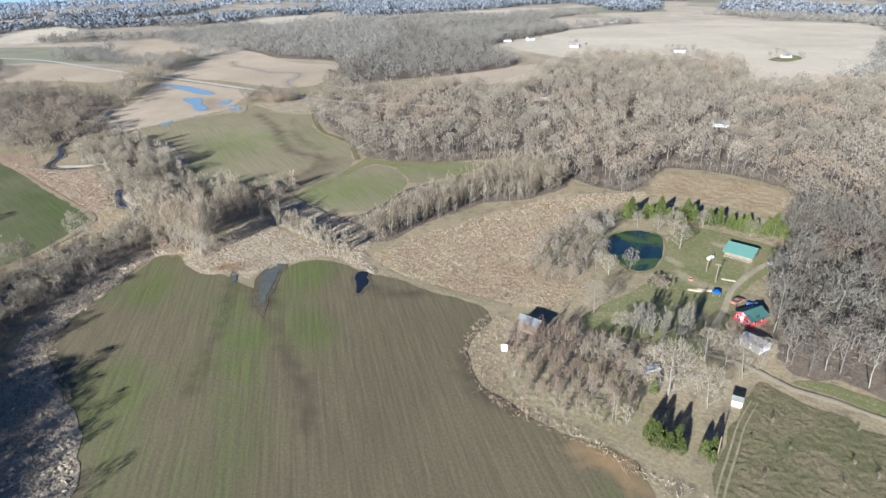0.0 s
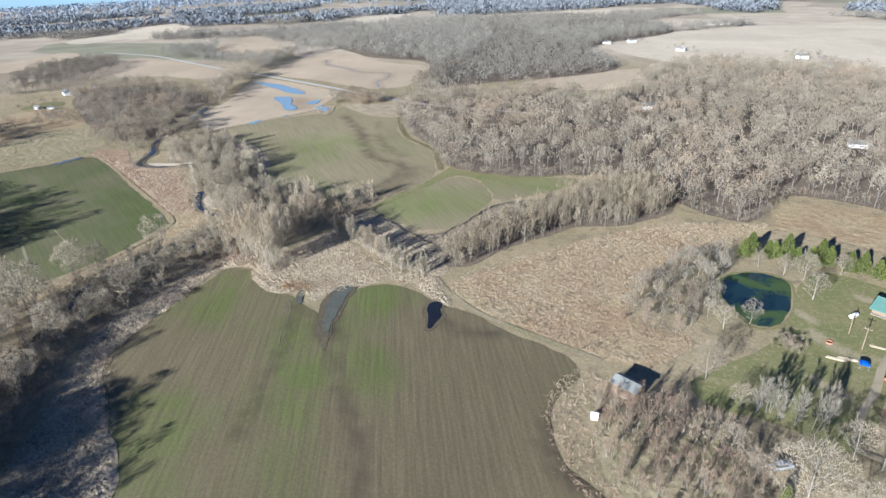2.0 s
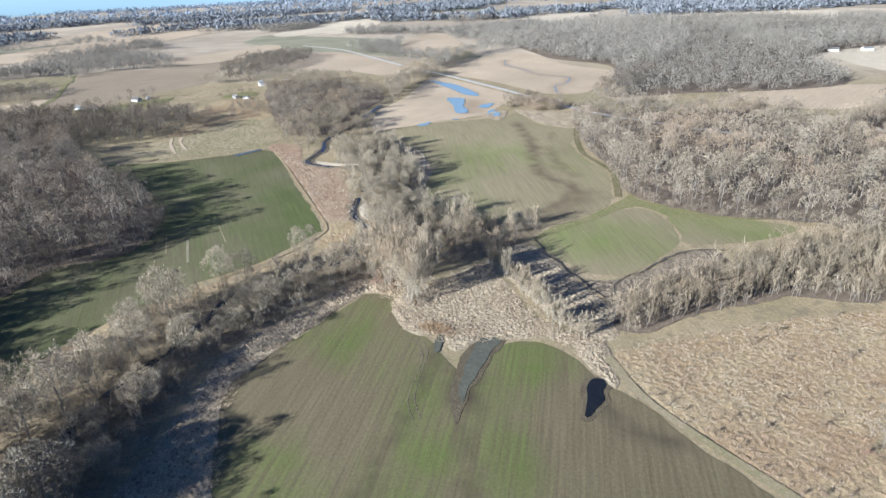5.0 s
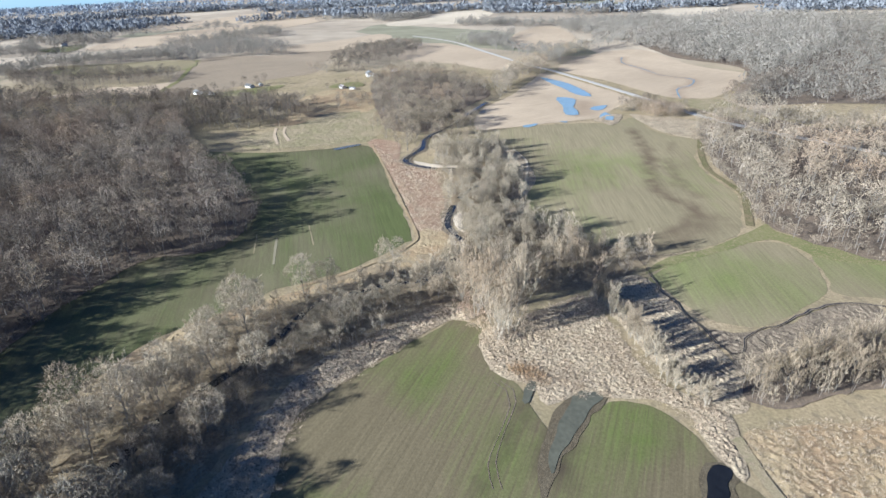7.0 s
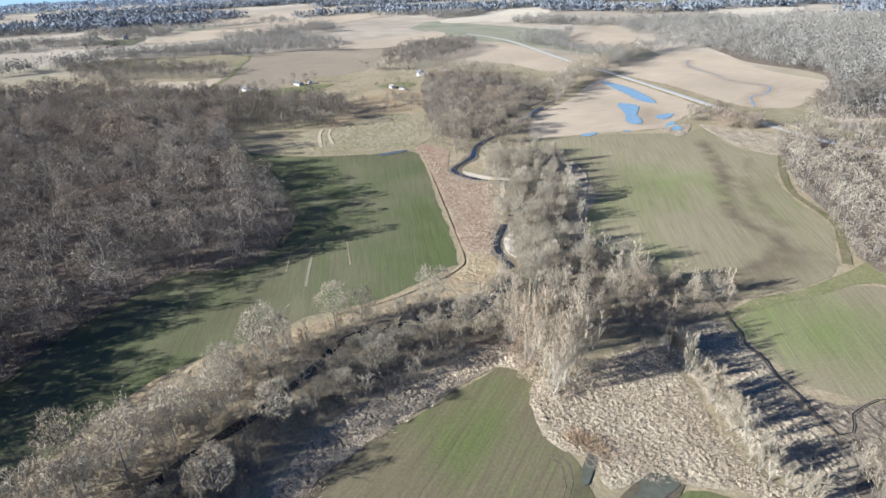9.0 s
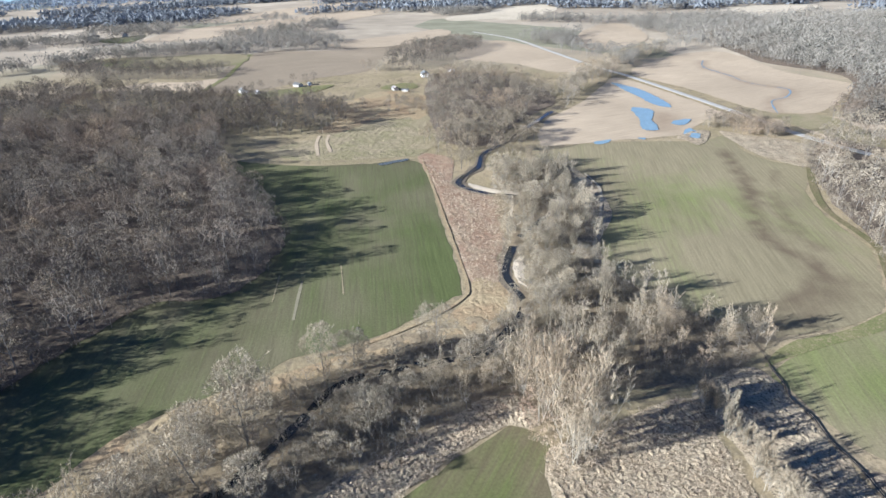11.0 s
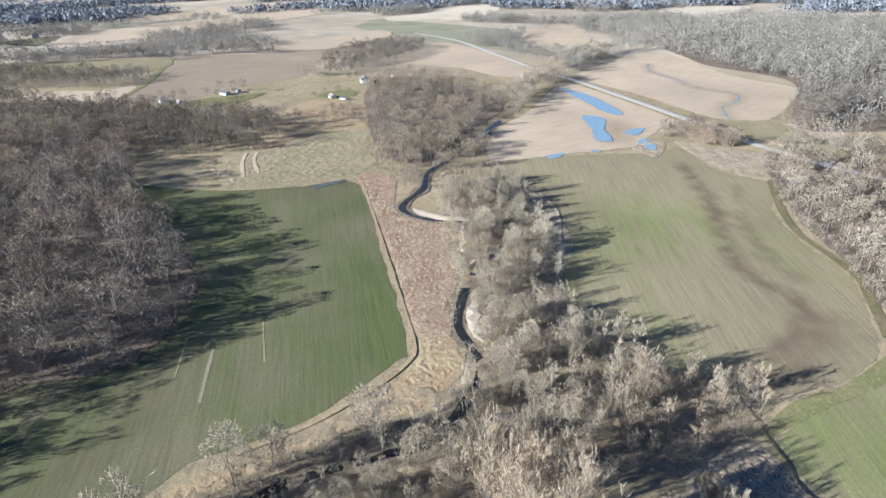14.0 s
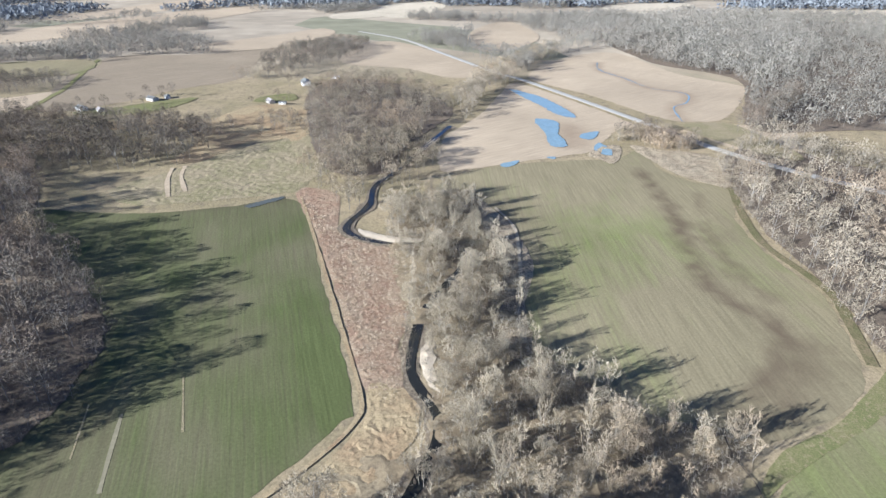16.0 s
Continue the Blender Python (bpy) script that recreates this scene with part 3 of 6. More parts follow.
zone("reed_strip", [(-436, 300), (-420, 312), (-409, 326), (-365, 337), (-359, 304), (-381, 293), (-400, 292)], REED, 0.1, 3.0, 0.8, ((0.3, 2),), label="pale reeds beside the road", category="marsh")
zone("meadow_northwest", [(-473, 58), (-499, 90), (-517, 130), (-464, 142), (-427, 113), (-419, 105), (-420, 66), (-424, 40), (-449, 27)], FALLOW, 0.1, 2.0, 0.8, ((0.22, 1.4),),
     label="tan fallow meadow with mown lines", category="meadow")
zone("stubble_east", [(-651, 340), (-739, 424), (-756, 499), (-623, 479), (-558, 492), (-528, 470), (-472, 402), (-467, 375), (-485, 357), (-562, 351)], STUBBLE, 0.1, 7, 0.8,
     label="tan corn stubble beyond the road", category="field",
     damp=(([(-702, 443), (-662, 421), (-614, 418), (-574, 413), (-545, 426), (-518, 406), (-506, 385), (-470, 364)], 6, 0.95),))
zone("stubble_west", [(-622, 318), (-480, 330), (-466, 310), (-433, 274), (-429, 254), (-425, 202), (-429, 182), (-484, 203), (-530, 244), (-595, 289)], STUBBLE, 0.1, 6, 0.8,
     label="tan flooded corn stubble", category="field", damp=(([(-480, 285), (-450, 268)], 12, 0.9), ([(-590, 302), (-520, 304)], 9, 0.8)))
zone("stubble_strip", [(-454, 386), (-436, 414), (-408, 397), (-377, 362), (-431, 352)], STUBBLE, 0.12, 8, 0.6, label="tan stubble beside the road", category="field")
zone("ploughed_field", [(-650, -50), (-889, -43), (-897, 75), (-1037, 196), (-1000, 253), (-938, 169), (-836, 116), (-723, 91), (-688, 41), (-647, 1)], PLOUGHED, 0.1, 20, 1.0,
     label="reddish-brown ploughed field", category="field")
zone("hill_meadow", [(-584, -6), (-587, 32), (-573, 64), (-607, 97), (-590, 133), (-530, 128), (-502, 121), (-513, 93), (-481, 66), (-485, 50), (-517, 61), (-559, 49), (-567, 7)], RED_BRUSH, 0.12, 5.0, 0.8, ((0.2, 3),), label="tan and russet fallow slope below the farmsteads", category="meadow")
for outline in ([(-623, -23), (-632, 5), (-646, 35), (-648, 58), (-612, 34), (-608, 2)], [(-621, 98), (-637, 106), (-641, 127), (-621, 130), (-614, 115)], [(-161, 790), (-150, 844), (-133, 818), (-141, 780)]):
    zone("far_lawn", outline, LAWN, 0.3, 6.0, 0.8, label="green lawn round a far farmstead", category="lawn")
ribbon("grass_lane", [(-642, -55), (-689, -50), (-726, -47), (-851, -49), (-881, -47)], 4.5, LAWN, 0.3, "green grass lane beside ploughed land", "track", 0.0, 0.3)
zone("belt_field", [(-855, -235), (-889, -217), (-890, -144), (-894, -110), (-881, -48), (-811, -48), (-833, -85), (-855, -151)], FALLOW, 0.14, 12.0, 0.8, label="pale green-tan field between tree belts", category="field", edge=8.0)
zone("lower_field", [(-660, -157), (-698, -114), (-694, -78), (-708, -54), (-657, -54), (-639, -54), (-661, -102)], STUBBLE, 0.16, 10.0, 0.8, label="narrow tan field above the wood", category="field", edge=8.0)
zone("stubble_far", [(-912, 236), (-919, 292), (-686, 311), (-670, 271), (-729, 245), (-786, 193)], STUBBLE, 0.1, 15, 1.0, label="tan stubble by the far road", category="field")
zone("pale_field", [(-544, 822), (-349, 685), (-253, 775), (-127, 612), (-76, 626), (-74, 917), (-117, 1306), (-357, 1366), (-517, 1141)], PALE_STUBBLE, 0.2, 30, 1.0,
     label="wide pale stubble field", category="field")
zone("pale_field_near", [(-390, 482), (-377, 593), (-332, 654), (-304, 591), (-318, 489)], STUBBLE, 0.2, 15, 1.0, label="pale clearing in the woods", category="field")
FAR_FIELDS = (([(-671, -242), (-703, -182), (-674, -161), (-617, -163), (-610, -212)], PLOUGHED, "brown ploughed field between woods"),
              ([(-1053, -218), (-1190, -60), (-1611, 175), (-1708, 109), (-1548, -75), (-1270, -221)], STUBBLE, "long pale stubble field"),
              ([(-859, -199), (-876, -60), (-788, -59), (-803, -175)], OLIVE_CROP, "olive field between two woods"),
              ([(-1133, -310), (-1195, -263), (-1065, -246), (-1074, -285)], GREEN_CROP, "small bright green field"),
              ([(-969, 43), (-1045, 145), (-1120, 218), (-1036, 224), (-919, 135), (-910, 59)], STUBBLE, "tan stubble beyond the ploughed land"),
              ([(-1410, 295), (-1570, 547), (-1416, 499), (-1278, 285)], PALE_STUBBLE, "pale stubble in the distance"),
              ([(-933, 386), (-1064, 456), (-1138, 538), (-916, 485), (-802, 379), (-850, 360)], STUBBLE, "tan clearing with a winding stream"),
              ([(-1420, 918), (-1433, 1144), (-1215, 938), (-1219, 807)], PALE_STUBBLE, "pale stubble between woods"),
              ([(-1664, -248), (-2151, -26), (-2169, 232), (-1886, 194), (-1737, -7), (-1464, -185)], STUBBLE, "wide pale stubble in the distance"),
              ([(-1562, 419), (-1653, 559), (-1423, 503), (-1269, 393), (-1340, 360)], PALE_STUBBLE, "pale stubble in the distance"),
              ([(-1191, 1156), (-1031, 1490), (-861, 1252), (-1013, 1059)], PALE_STUBBLE, "pale field beyond the woods"))
for outline, cover, words in FAR_FIELDS:
    zone("far_field", outline, cover, 0.4, 40.0, 1.0, label=words, category="field", edge=8.0)
for nm, outline in (("wood_floor_west", WOOD_LEFT), ("wood_floor_east", WOOD_RIGHT), ("wood_floor_house", WOOD_HOUSE), ("hedge_floor", HEDGE), ("wood_floor_middle", WOOD_MID),
                    ("wood_floor_north", WOOD_NORTH)):
    zone(nm, outline, LITTER, 0.17 + 0.03 * len(nm) % 0.2, 12.0, 1.0, label="brown leaf litter under bare trees", category="woodland floor")
zone("thicket_floor", BRUSH_HOUSE, FALLOW, 0.2, 1.1, 1.0, ((0.2, 0.7),), label="tan weeds under the thicket", category="meadow")

# water, banks and roads
ribbon("creek_bank", CREEK_LINE, 5.4, MUD, 0.22, "dark muddy banks of the creek", "creek bank", 0.0, 0.6, 0.8)
ribbon("creek", CREEK_LINE, 2.6, CREEK, 0.34, "dark slow creek winding between bare trees", "creek", 0.0, 0.35)
ribbon("ditch_bank", [(-175, 236), (-180, 222), (-176, 203), (-173, 187), (-167, 178), (-166, 175), (-177, 175), (-194, 176), (-215, 179), (-233, 185)], 0.8, MUD, 0.36,
       "wet muddy banks of the ditch", "ditch bank", 0.0, 0.8, 1.3)
ribbon("ditch", [(-175, 236), (-180, 222), (-176, 203), (-173, 187), (-167, 178), (-166, 175), (-177, 175), (-194, 176), (-215, 179), (-233, 185)], 0.24, CREEK, 0.4,
       "narrow dark drainage ditch", "ditch", 0.0, 1.1, 1.3)
zone("pond", [(-74, 217), (-78, 231), (-71, 240), (-63, 240), (-57, 228), (-54, 212), (-57, 206), (-63, 208)], POND, 0.3, 6, 0.4, label="dark green and blue farm pond", category="pond")
zone("pool_margin", [(-164.5, 131), (-159, 135), (-155.5, 129.8), (-152, 125.8), (-149.5, 122), (-145.5, 118), (-142, 114), (-134, 106.5), (-137, 107), (-146, 111.8), (-152, 115.5), (-156.5, 119), (-161, 124)], WET_SOIL, 0.12, 1.5, 0.8,
     label="dark wet soil round the muddy pool", category="mud", edge=1.0)
zone("pool_margin", [(-134.5, 144), (-132.5, 148.5), (-128, 147), (-123, 142), (-120.5, 137), (-122, 134), (-129, 138.5)], WET_SOIL, 0.12, 1.5, 0.8, label="dark wet soil round the black pool", category="mud", edge=1.0)
zone("pool", [(-163, 131), (-159, 133), (-157, 129.5), (-153.5, 125.5), (-151, 122.3), (-147, 118), (-143.5, 114.5), (-140, 111.2), (-145, 113), (-150.5, 116.8), (-155, 120), (-159, 124), (-162, 127)], POOL, 0.2, 1.5, 0.35,
     label="muddy grey-green pool in the field", category="pool", edge=0.8)
zone("pool", [(-133.5, 144.5), (-132, 147), (-129, 146), (-124.5, 141.5), (-122, 137), (-123, 135.5), (-128, 139.5)], DARK_POOL, 0.22, 1.5, 0.5, label="small black pool at the field's edge", category="pool", edge=0.8)
zone("pool", [(-174, 120), (-173, 121.2), (-167, 118.4), (-162, 115), (-163, 113.6), (-169, 117)], POOL, 0.2, 1.5, 0.35, label="small muddy pool among reeds", category="pool", edge=0.8)
zone("flood_pool", [(-604, 300), (-571, 310), (-530, 309), (-503, 303), (-513, 295), (-539, 296), (-576, 297)], BLUE_POOL, 0.3, 5, 0.7, label="blue flood water on the stubble", category="pool")
zone("flood_pool", [(-507, 274), (-497, 285), (-469, 272), (-445, 264), (-449, 255), (-475, 265)], BLUE_POOL, 0.3, 5, 0.7, label="blue flood water on the stubble", category="pool")
zone("flood_pool", [(-464, 284), (-466, 298), (-453, 286), (-455, 280)], BLUE_POOL, 0.3, 5, 0.7, label="small blue flood pool", category="pool")
zone("flood_pool", [(-445, 285), (-434, 283), (-422, 272), (-436, 276)], BLUE_POOL, 0.3, 5, 0.7, label="small blue flood pool", category="pool")
zone("puddle", [(-408, 85), (-415, 102), (-412, 103), (-405, 87)], POOL, 0.2, 4, 0.4, label="shallow puddle in the green field", category="puddle")
zone("puddle", [(-426, 214), (-429, 226), (-424, 222), (-421, 215)], BLUE_POOL, 0.2, 4, 0.4, label="shallow puddle at the field's end", category="puddle")
zone("puddle", [(-430, 242), (-429, 248), (-425, 245)], BLUE_POOL, 0.2, 4, 0.3, label="small puddle at the field's end", category="puddle")
zone("sand_islet", [(-427, 267), (-439, 284), (-436, 293), (-417, 281), (-408, 270), (-418, 268)], REED, 0.2, 2.0, 0.6, ((0.3, 2),), label="pale silted bank round a small pool", category="bank")
zone("pool", [(-432, 279), (-430, 284), (-420, 277), (-423, 274)], BLUE_POOL, 0.5, 3, 0.3, label="small round pool on the silted bank", category="pool")
for route in ([(-430, 53), (-454, 51), (-473, 52)], [(-435, 60), (-458, 57), (-474, 58)]):
    ribbon("mown_line", route, 2.2, STUBBLE, 0.34, "pale mown line through the meadow", "track", 0.0, 0.4)
for shift in (-0.9, 0.9):
    ribbon("wheel_track", [(-139 + shift * 0.3, 99 + shift), (-146, 100 + shift), (-154 - shift * 0.5, 105 + shift), (-163 - shift * 0.4, 111 + shift), (-168, 112 + shift), (-172, 110 + shift)], 0.24, LITTER, 0.085,
           "faint wheel track in the sown field", "track", 0.0, 0.5)
    ribbon("pasture_track", [(-7 + shift * 0.8, 159), (-7 + shift * 0.8, 149), (-6 + shift * 0.8, 140), (-4 + shift * 0.8, 124), (0 + shift * 0.8, 108)], 0.4, FALLOW, 0.26, "worn wheel track through the pasture", "track", 0.0, 0.5)
ribbon("fence_track", [(-372, 188), (-350, 187), (-326, 178), (-304, 168), (-289, 160), (-273, 156)], 1.3, TAN_GRASS, 0.36, "pale trodden line along the creek trees", "track", 0.0, 0.5)
zone("road_green", [(-464, 360), (-462, 383), (-450, 391), (-401, 382), (-382, 371), (-391, 362), (-423, 354), (-443, 353)], FALLOW, 0.25, 5, 0.6, label="green-tan grass between road and wood", category="verge")
ribbon("far_stream", [(-702, 443), (-662, 421), (-614, 418), (-574, 413), (-545, 426), (-518, 406), (-506, 385), (-470, 364)], 1.0, BLUE_POOL, 0.2, "blue stream winding through stubble", "stream", 0, 0.9)
zone("sandbank", [(-369, 128), (-364, 132), (-356, 140), (-351, 149), (-349, 147), (-355, 134), (-363, 128)], SAND, 0.4, 2, 0.7, ((0.3, 3),), label="pale sandbank inside the creek's bend", category="sandbank")
zone("sandbank", [(-288, 131), (-282, 131.5), (-275, 129.5), (-268, 129), (-265, 127.5), (-268, 126), (-276, 126.2), (-284, 129)], SAND, 0.38, 2, 0.9, ((0.3, 3),), label="pale sandbank inside the creek's bend", category="sandbank")
ribbon("road", [(-1055, 264), (-947, 301), (-805, 311), (-690, 318), (-634, 327), (-556, 333), (-488, 337), (-417, 340), (-372, 349), (-331, 365), (-280, 385)], 6.4, ASPHALT, 0.5,
       "pale paved country road on a low bank", "road", 0.2)
ribbon("drive", [(40, 173), (24, 171), (18, 171), (8, 171), (-1, 170), (-9, 172), (-17, 173), (-22, 172), (-25, 183), (-26, 198), (-28, 212), (-27, 227), (-24, 242)], 1.8, DRIVE_DIRT, 0.3,
       "pale gravel farm drive", "drive", 0.05, 0.25)
ribbon("field_track", [(-139, 155), (-121, 152), (-98, 155), (-78, 159)], 2.4, FALLOW, 0.3, "worn grass track along the field", "track", 0.0, 0.3)

for route, wide, cover in (([(-282, 54), (-270, 53.4), (-258, 53)], 1.1, DUST), ([(-292, 67), (-271, 68)], 0.5, FALLOW), ([(-288, 46), (-270, 45.5)], 0.4, FALLOW)):
    ribbon("wheel_track", route, wide, cover, 0.09, "pale wheel mark in the wheat", "track", 0.0, 0.7)
ribbon("field_edge_track", [(-412, 110), (-362, 110), (-307, 109.5), (-272, 109), (-262, 106), (-252, 94), (-243, 77), (-238, 62)], 1.2, RED_BRUSH, 0.24, "worn grass track round the green field", "track", 0.0, 0.4)
ribbon("field_lane", [(-360, 303), (-332, 284), (-307, 270.5), (-288, 266.5), (-271, 262.5), (-252, 249.5), (-239, 240)], 3.2, ROUGH_LAWN, 0.19, "light grass lane below the east wood", "track", 0.0, 0.3)
ribbon("pond_shore", [(-75, 217), (-79, 231), (-71.5, 241), (-63, 241), (-56, 228), (-53, 212), (-57, 205), (-63, 207), (-75, 217)], 0.9, LAWN, 0.24, "pale grassy pond shore", "shore", 0.0, 0.4)


# ---------------------------------------------------------------- trees
def cone(p0, p1, r0, r1, sides):
    """A tapered limb between two points, as corners and triangles."""
    axis = p1 - p0
    axis = axis / (np.linalg.norm(axis) + 1e-9)
    ref = np.array((1.0, 0, 0)) if abs(axis[0]) < 0.8 else np.array((0, 1.0, 0))
    u = np.cross(axis, ref)
    u /= np.linalg.norm(u)
    w = np.cross(axis, u)
    a = np.linspace(0, 2 * np.pi, sides, endpoint=False)
    ring = np.outer(np.cos(a), u) + np.outer(np.sin(a), w)
    v = np.vstack([p0 + ring * r0, p1 + ring * r1])
    t = []
    for i in range(sides):
        j = (i + 1) % sides
        t += [(i, j, sides + j), (i, sides + j, sides + i)]
    return v, np.array(t)


def blades(r, base, tip, width):
    """One thin triangle a twig."""
    d = tip - base
    side = np.cross(d, r.normal(size=d.shape))
    side /= np.linalg.norm(side, axis=1)[:, None] + 1e-9
    w = np.asarray(width)[..., None] if np.ndim(width) else width
    v = np.stack([base - side * w / 2, base + side * w / 2, tip], 1).reshape(-1, 3)
    return v, np.arange(len(v)).reshape(-1, 3)


def gather(parts):
    vs, ts, at = [], [], 0
    for v, t in parts:
        vs.append(v)
        ts.append(np.asarray(t) + at)
        at += len(v)
    return np.vstack(vs), np.vstack(ts)


def grow(seed, high, spread, lean, limbs, subs, twigs, twig_len, twig_wide, trunk_r, first=0.25, stems=1, cheap=False, rise=0.35):
    """A bare tree: its wood and its twigs, each as corners and triangles. lean: how far limbs stand off the stem (0 to 1)."""
    r = np.random.default_rng(seed)
    wood, base, tip = [], [], []
    for s in range(stems):
        foot = np.array((*(r.normal(0, 0.5, 2) if stems > 1 else (0, 0)), -0.2))
        tilt = r.normal(0, 0.05 if stems == 1 else 0.16, 2)
        pts = [foot]
        for k in range(1, 5):
            f = k / 4
            pts.append(np.array((foot[0] + tilt[0] * high * f + r.normal(0, 0.009) * high, foot[1] + tilt[1] * high * f + r.normal(0, 0.009) * high, high * 0.86 * f)))
        for k in range(4):
            if cheap and k % 2:
                continue
            q = pts[k + 2] if cheap else pts[k + 1]
            f = (k + (2 if cheap else 1)) / 4
            wood.append(cone(pts[k], q, trunk_r * (1.15 - k / 4) , trunk_r * (1.1 - f) + 0.02, 3 if cheap else 6))
        for i in range(limbs):
            f = first + (0.95 - first) * (i + r.uniform(0, 0.8)) / limbs
            k = min(3, int(f * 4))
            p = pts[k] + (pts[k + 1] - pts[k]) * (f * 4 - k)
            a = i * 2.4 + r.uniform(-0.5, 0.5)
            out = lean * r.uniform(0.75, 1.2)
            d = np.array((math.cos(a) * out, math.sin(a) * out, 1.05 - out * 0.75))
            d /= np.linalg.norm(d)
            length = spread * r.uniform(0.75, 1.15) * (1.15 - 0.65 * max(0, f - 0.2))
            mid = p + d * length * 0.5
            end = mid + (d + np.array((0, 0, 0.25)) + r.normal(0, 0.12, 3)) * length * 0.5
            rad = trunk_r * (0.55 - 0.3 * f)
            if cheap:
                wood.append(blades(r, p[None], end[None], rad * 2.2))
            else:
                wood.append(cone(p, mid, rad, rad * 0.6, 4))
                wood.append(cone(mid, end, rad * 0.6, 0.03, 3))
            for j in range(subs):
                u = 0.3 + 0.7 * (j + r.uniform(0, 0.9)) / subs
                q = p + (mid - p) * u * 2 if u < 0.5 else mid + (end - mid) * (u * 2 - 1)
                e = d * 0.5 + r.normal(0, 0.5, 3) + np.array((0, 0, 0.3))
                e /= np.linalg.norm(e)
                e = q + e * length * 0.45 * r.uniform(0.6, 1.1)
                if not cheap:
                    wood.append(cone(q, e, rad * 0.35, 0.02, 3))
                n = twigs
                b = q + (e - q) * r.uniform(0.15, 1.0, (n, 1))
                way = (e - q) / np.linalg.norm(e - q) * 0.7 + r.normal(0, 0.34, (n, 3)) + np.array((0, 0, rise))
                way /= np.linalg.norm(way, axis=1)[:, None]
                base.append(b)
                tip.append(b + way * twig_len * r.uniform(0.55, 1.2, (n, 1)))
    base, tip = np.vstack(base), np.vstack(tip)
    tip[:, 2] = np.maximum(tip[:, 2], 0.3)
    return gather(wood), blades(r, base, tip, twig_wide)


def tree_thing(name, shape, bark, twig, label, category="tree"):
    """A tree of its own: an empty at its foot, with trunk and crown."""
    (wv, wt), (tv, tt) = shape
    top = new(name)
    part = new("trunk", mesh_from("trunk", wv, wt, [bark], flat=False))
    part.parent = top
    tint = np.repeat(np.random.default_rng(len(tt)).uniform(0, 1, len(tt)), 3)
    crown = new("crown", mesh_from("crown", tv, tt, [twig], attrs=(("tint", tint),)))
    crown.parent = top
    return tagged(top, label, category)


def stand(name, spots, shapes, mats, label, category, small=0.75, large=1.2):
    """Many trees that nobody could count, as one mesh."""
    r = np.random.default_rng(len(spots))
    vs, ts, ix, tint, at = [], [], [], [], 0
    which = r.integers(0, len(shapes), len(spots))
    for k, ((wv, wt), (tv, tt)) in enumerate(shapes):
        pick = spots[which == k]
        n = len(pick)
        if not n:
            continue
        v = np.vstack([wv, tv])
        t = np.vstack([wt, tt + len(wv)])
        a, s = r.uniform(0, 2 * np.pi, n), r.uniform(small, large, n)
        c, d = np.cos(a)[:, None] * s[:, None], np.sin(a)[:, None] * s[:, None]
        x = pick[:, :1] + c * v[:, 0] - d * v[:, 1]
        y = pick[:, 1:] + d * v[:, 0] + c * v[:, 1]
        z = terrain(pick[:, 0], pick[:, 1])[:, None] + 0.15 + s[:, None] * r.uniform(0.85, 1.15, n)[:, None] * v[:, 2]
        vs.append(np.stack([x, y, z], -1).reshape(-1, 3))
        ts.append((t[None] + (np.arange(n) * len(v))[:, None, None]).reshape(-1, 3) + at)
        ix.append(np.tile(np.r_[np.zeros(len(wt)), np.ones(len(tt))], n))
        tint.append(np.repeat(r.uniform(0, 1, n), len(v)))
        at += n * len(v)
    me = mesh_from(name, np.vstack(vs), np.vstack(ts), mats, np.concatenate(ix), (("tint", np.concatenate(tint)),))
    return tagged(new(name, me), label, category, "", "stuff")


def thin(spots, keep_off):
    """Spots that keep clear of lines: (line, distance)."""
    ok = np.ones(len(spots), bool)
    for line, gap in keep_off:
        ok &= distance_to(spots, line) > gap
    return spots[ok]


def facing(base, tip, width, out):
    """One thin triangle a twig, its flat side turned towards out."""
    d = tip - base
    side = np.cross(d, out)
    side /= np.linalg.norm(side, axis=1)[:, None] + 1e-9
    v = np.stack([base - side * width / 2, base + side * width / 2, tip], 1).reshape(-1, 3)
    return v, np.arange(len(v)).reshape(-1, 3)


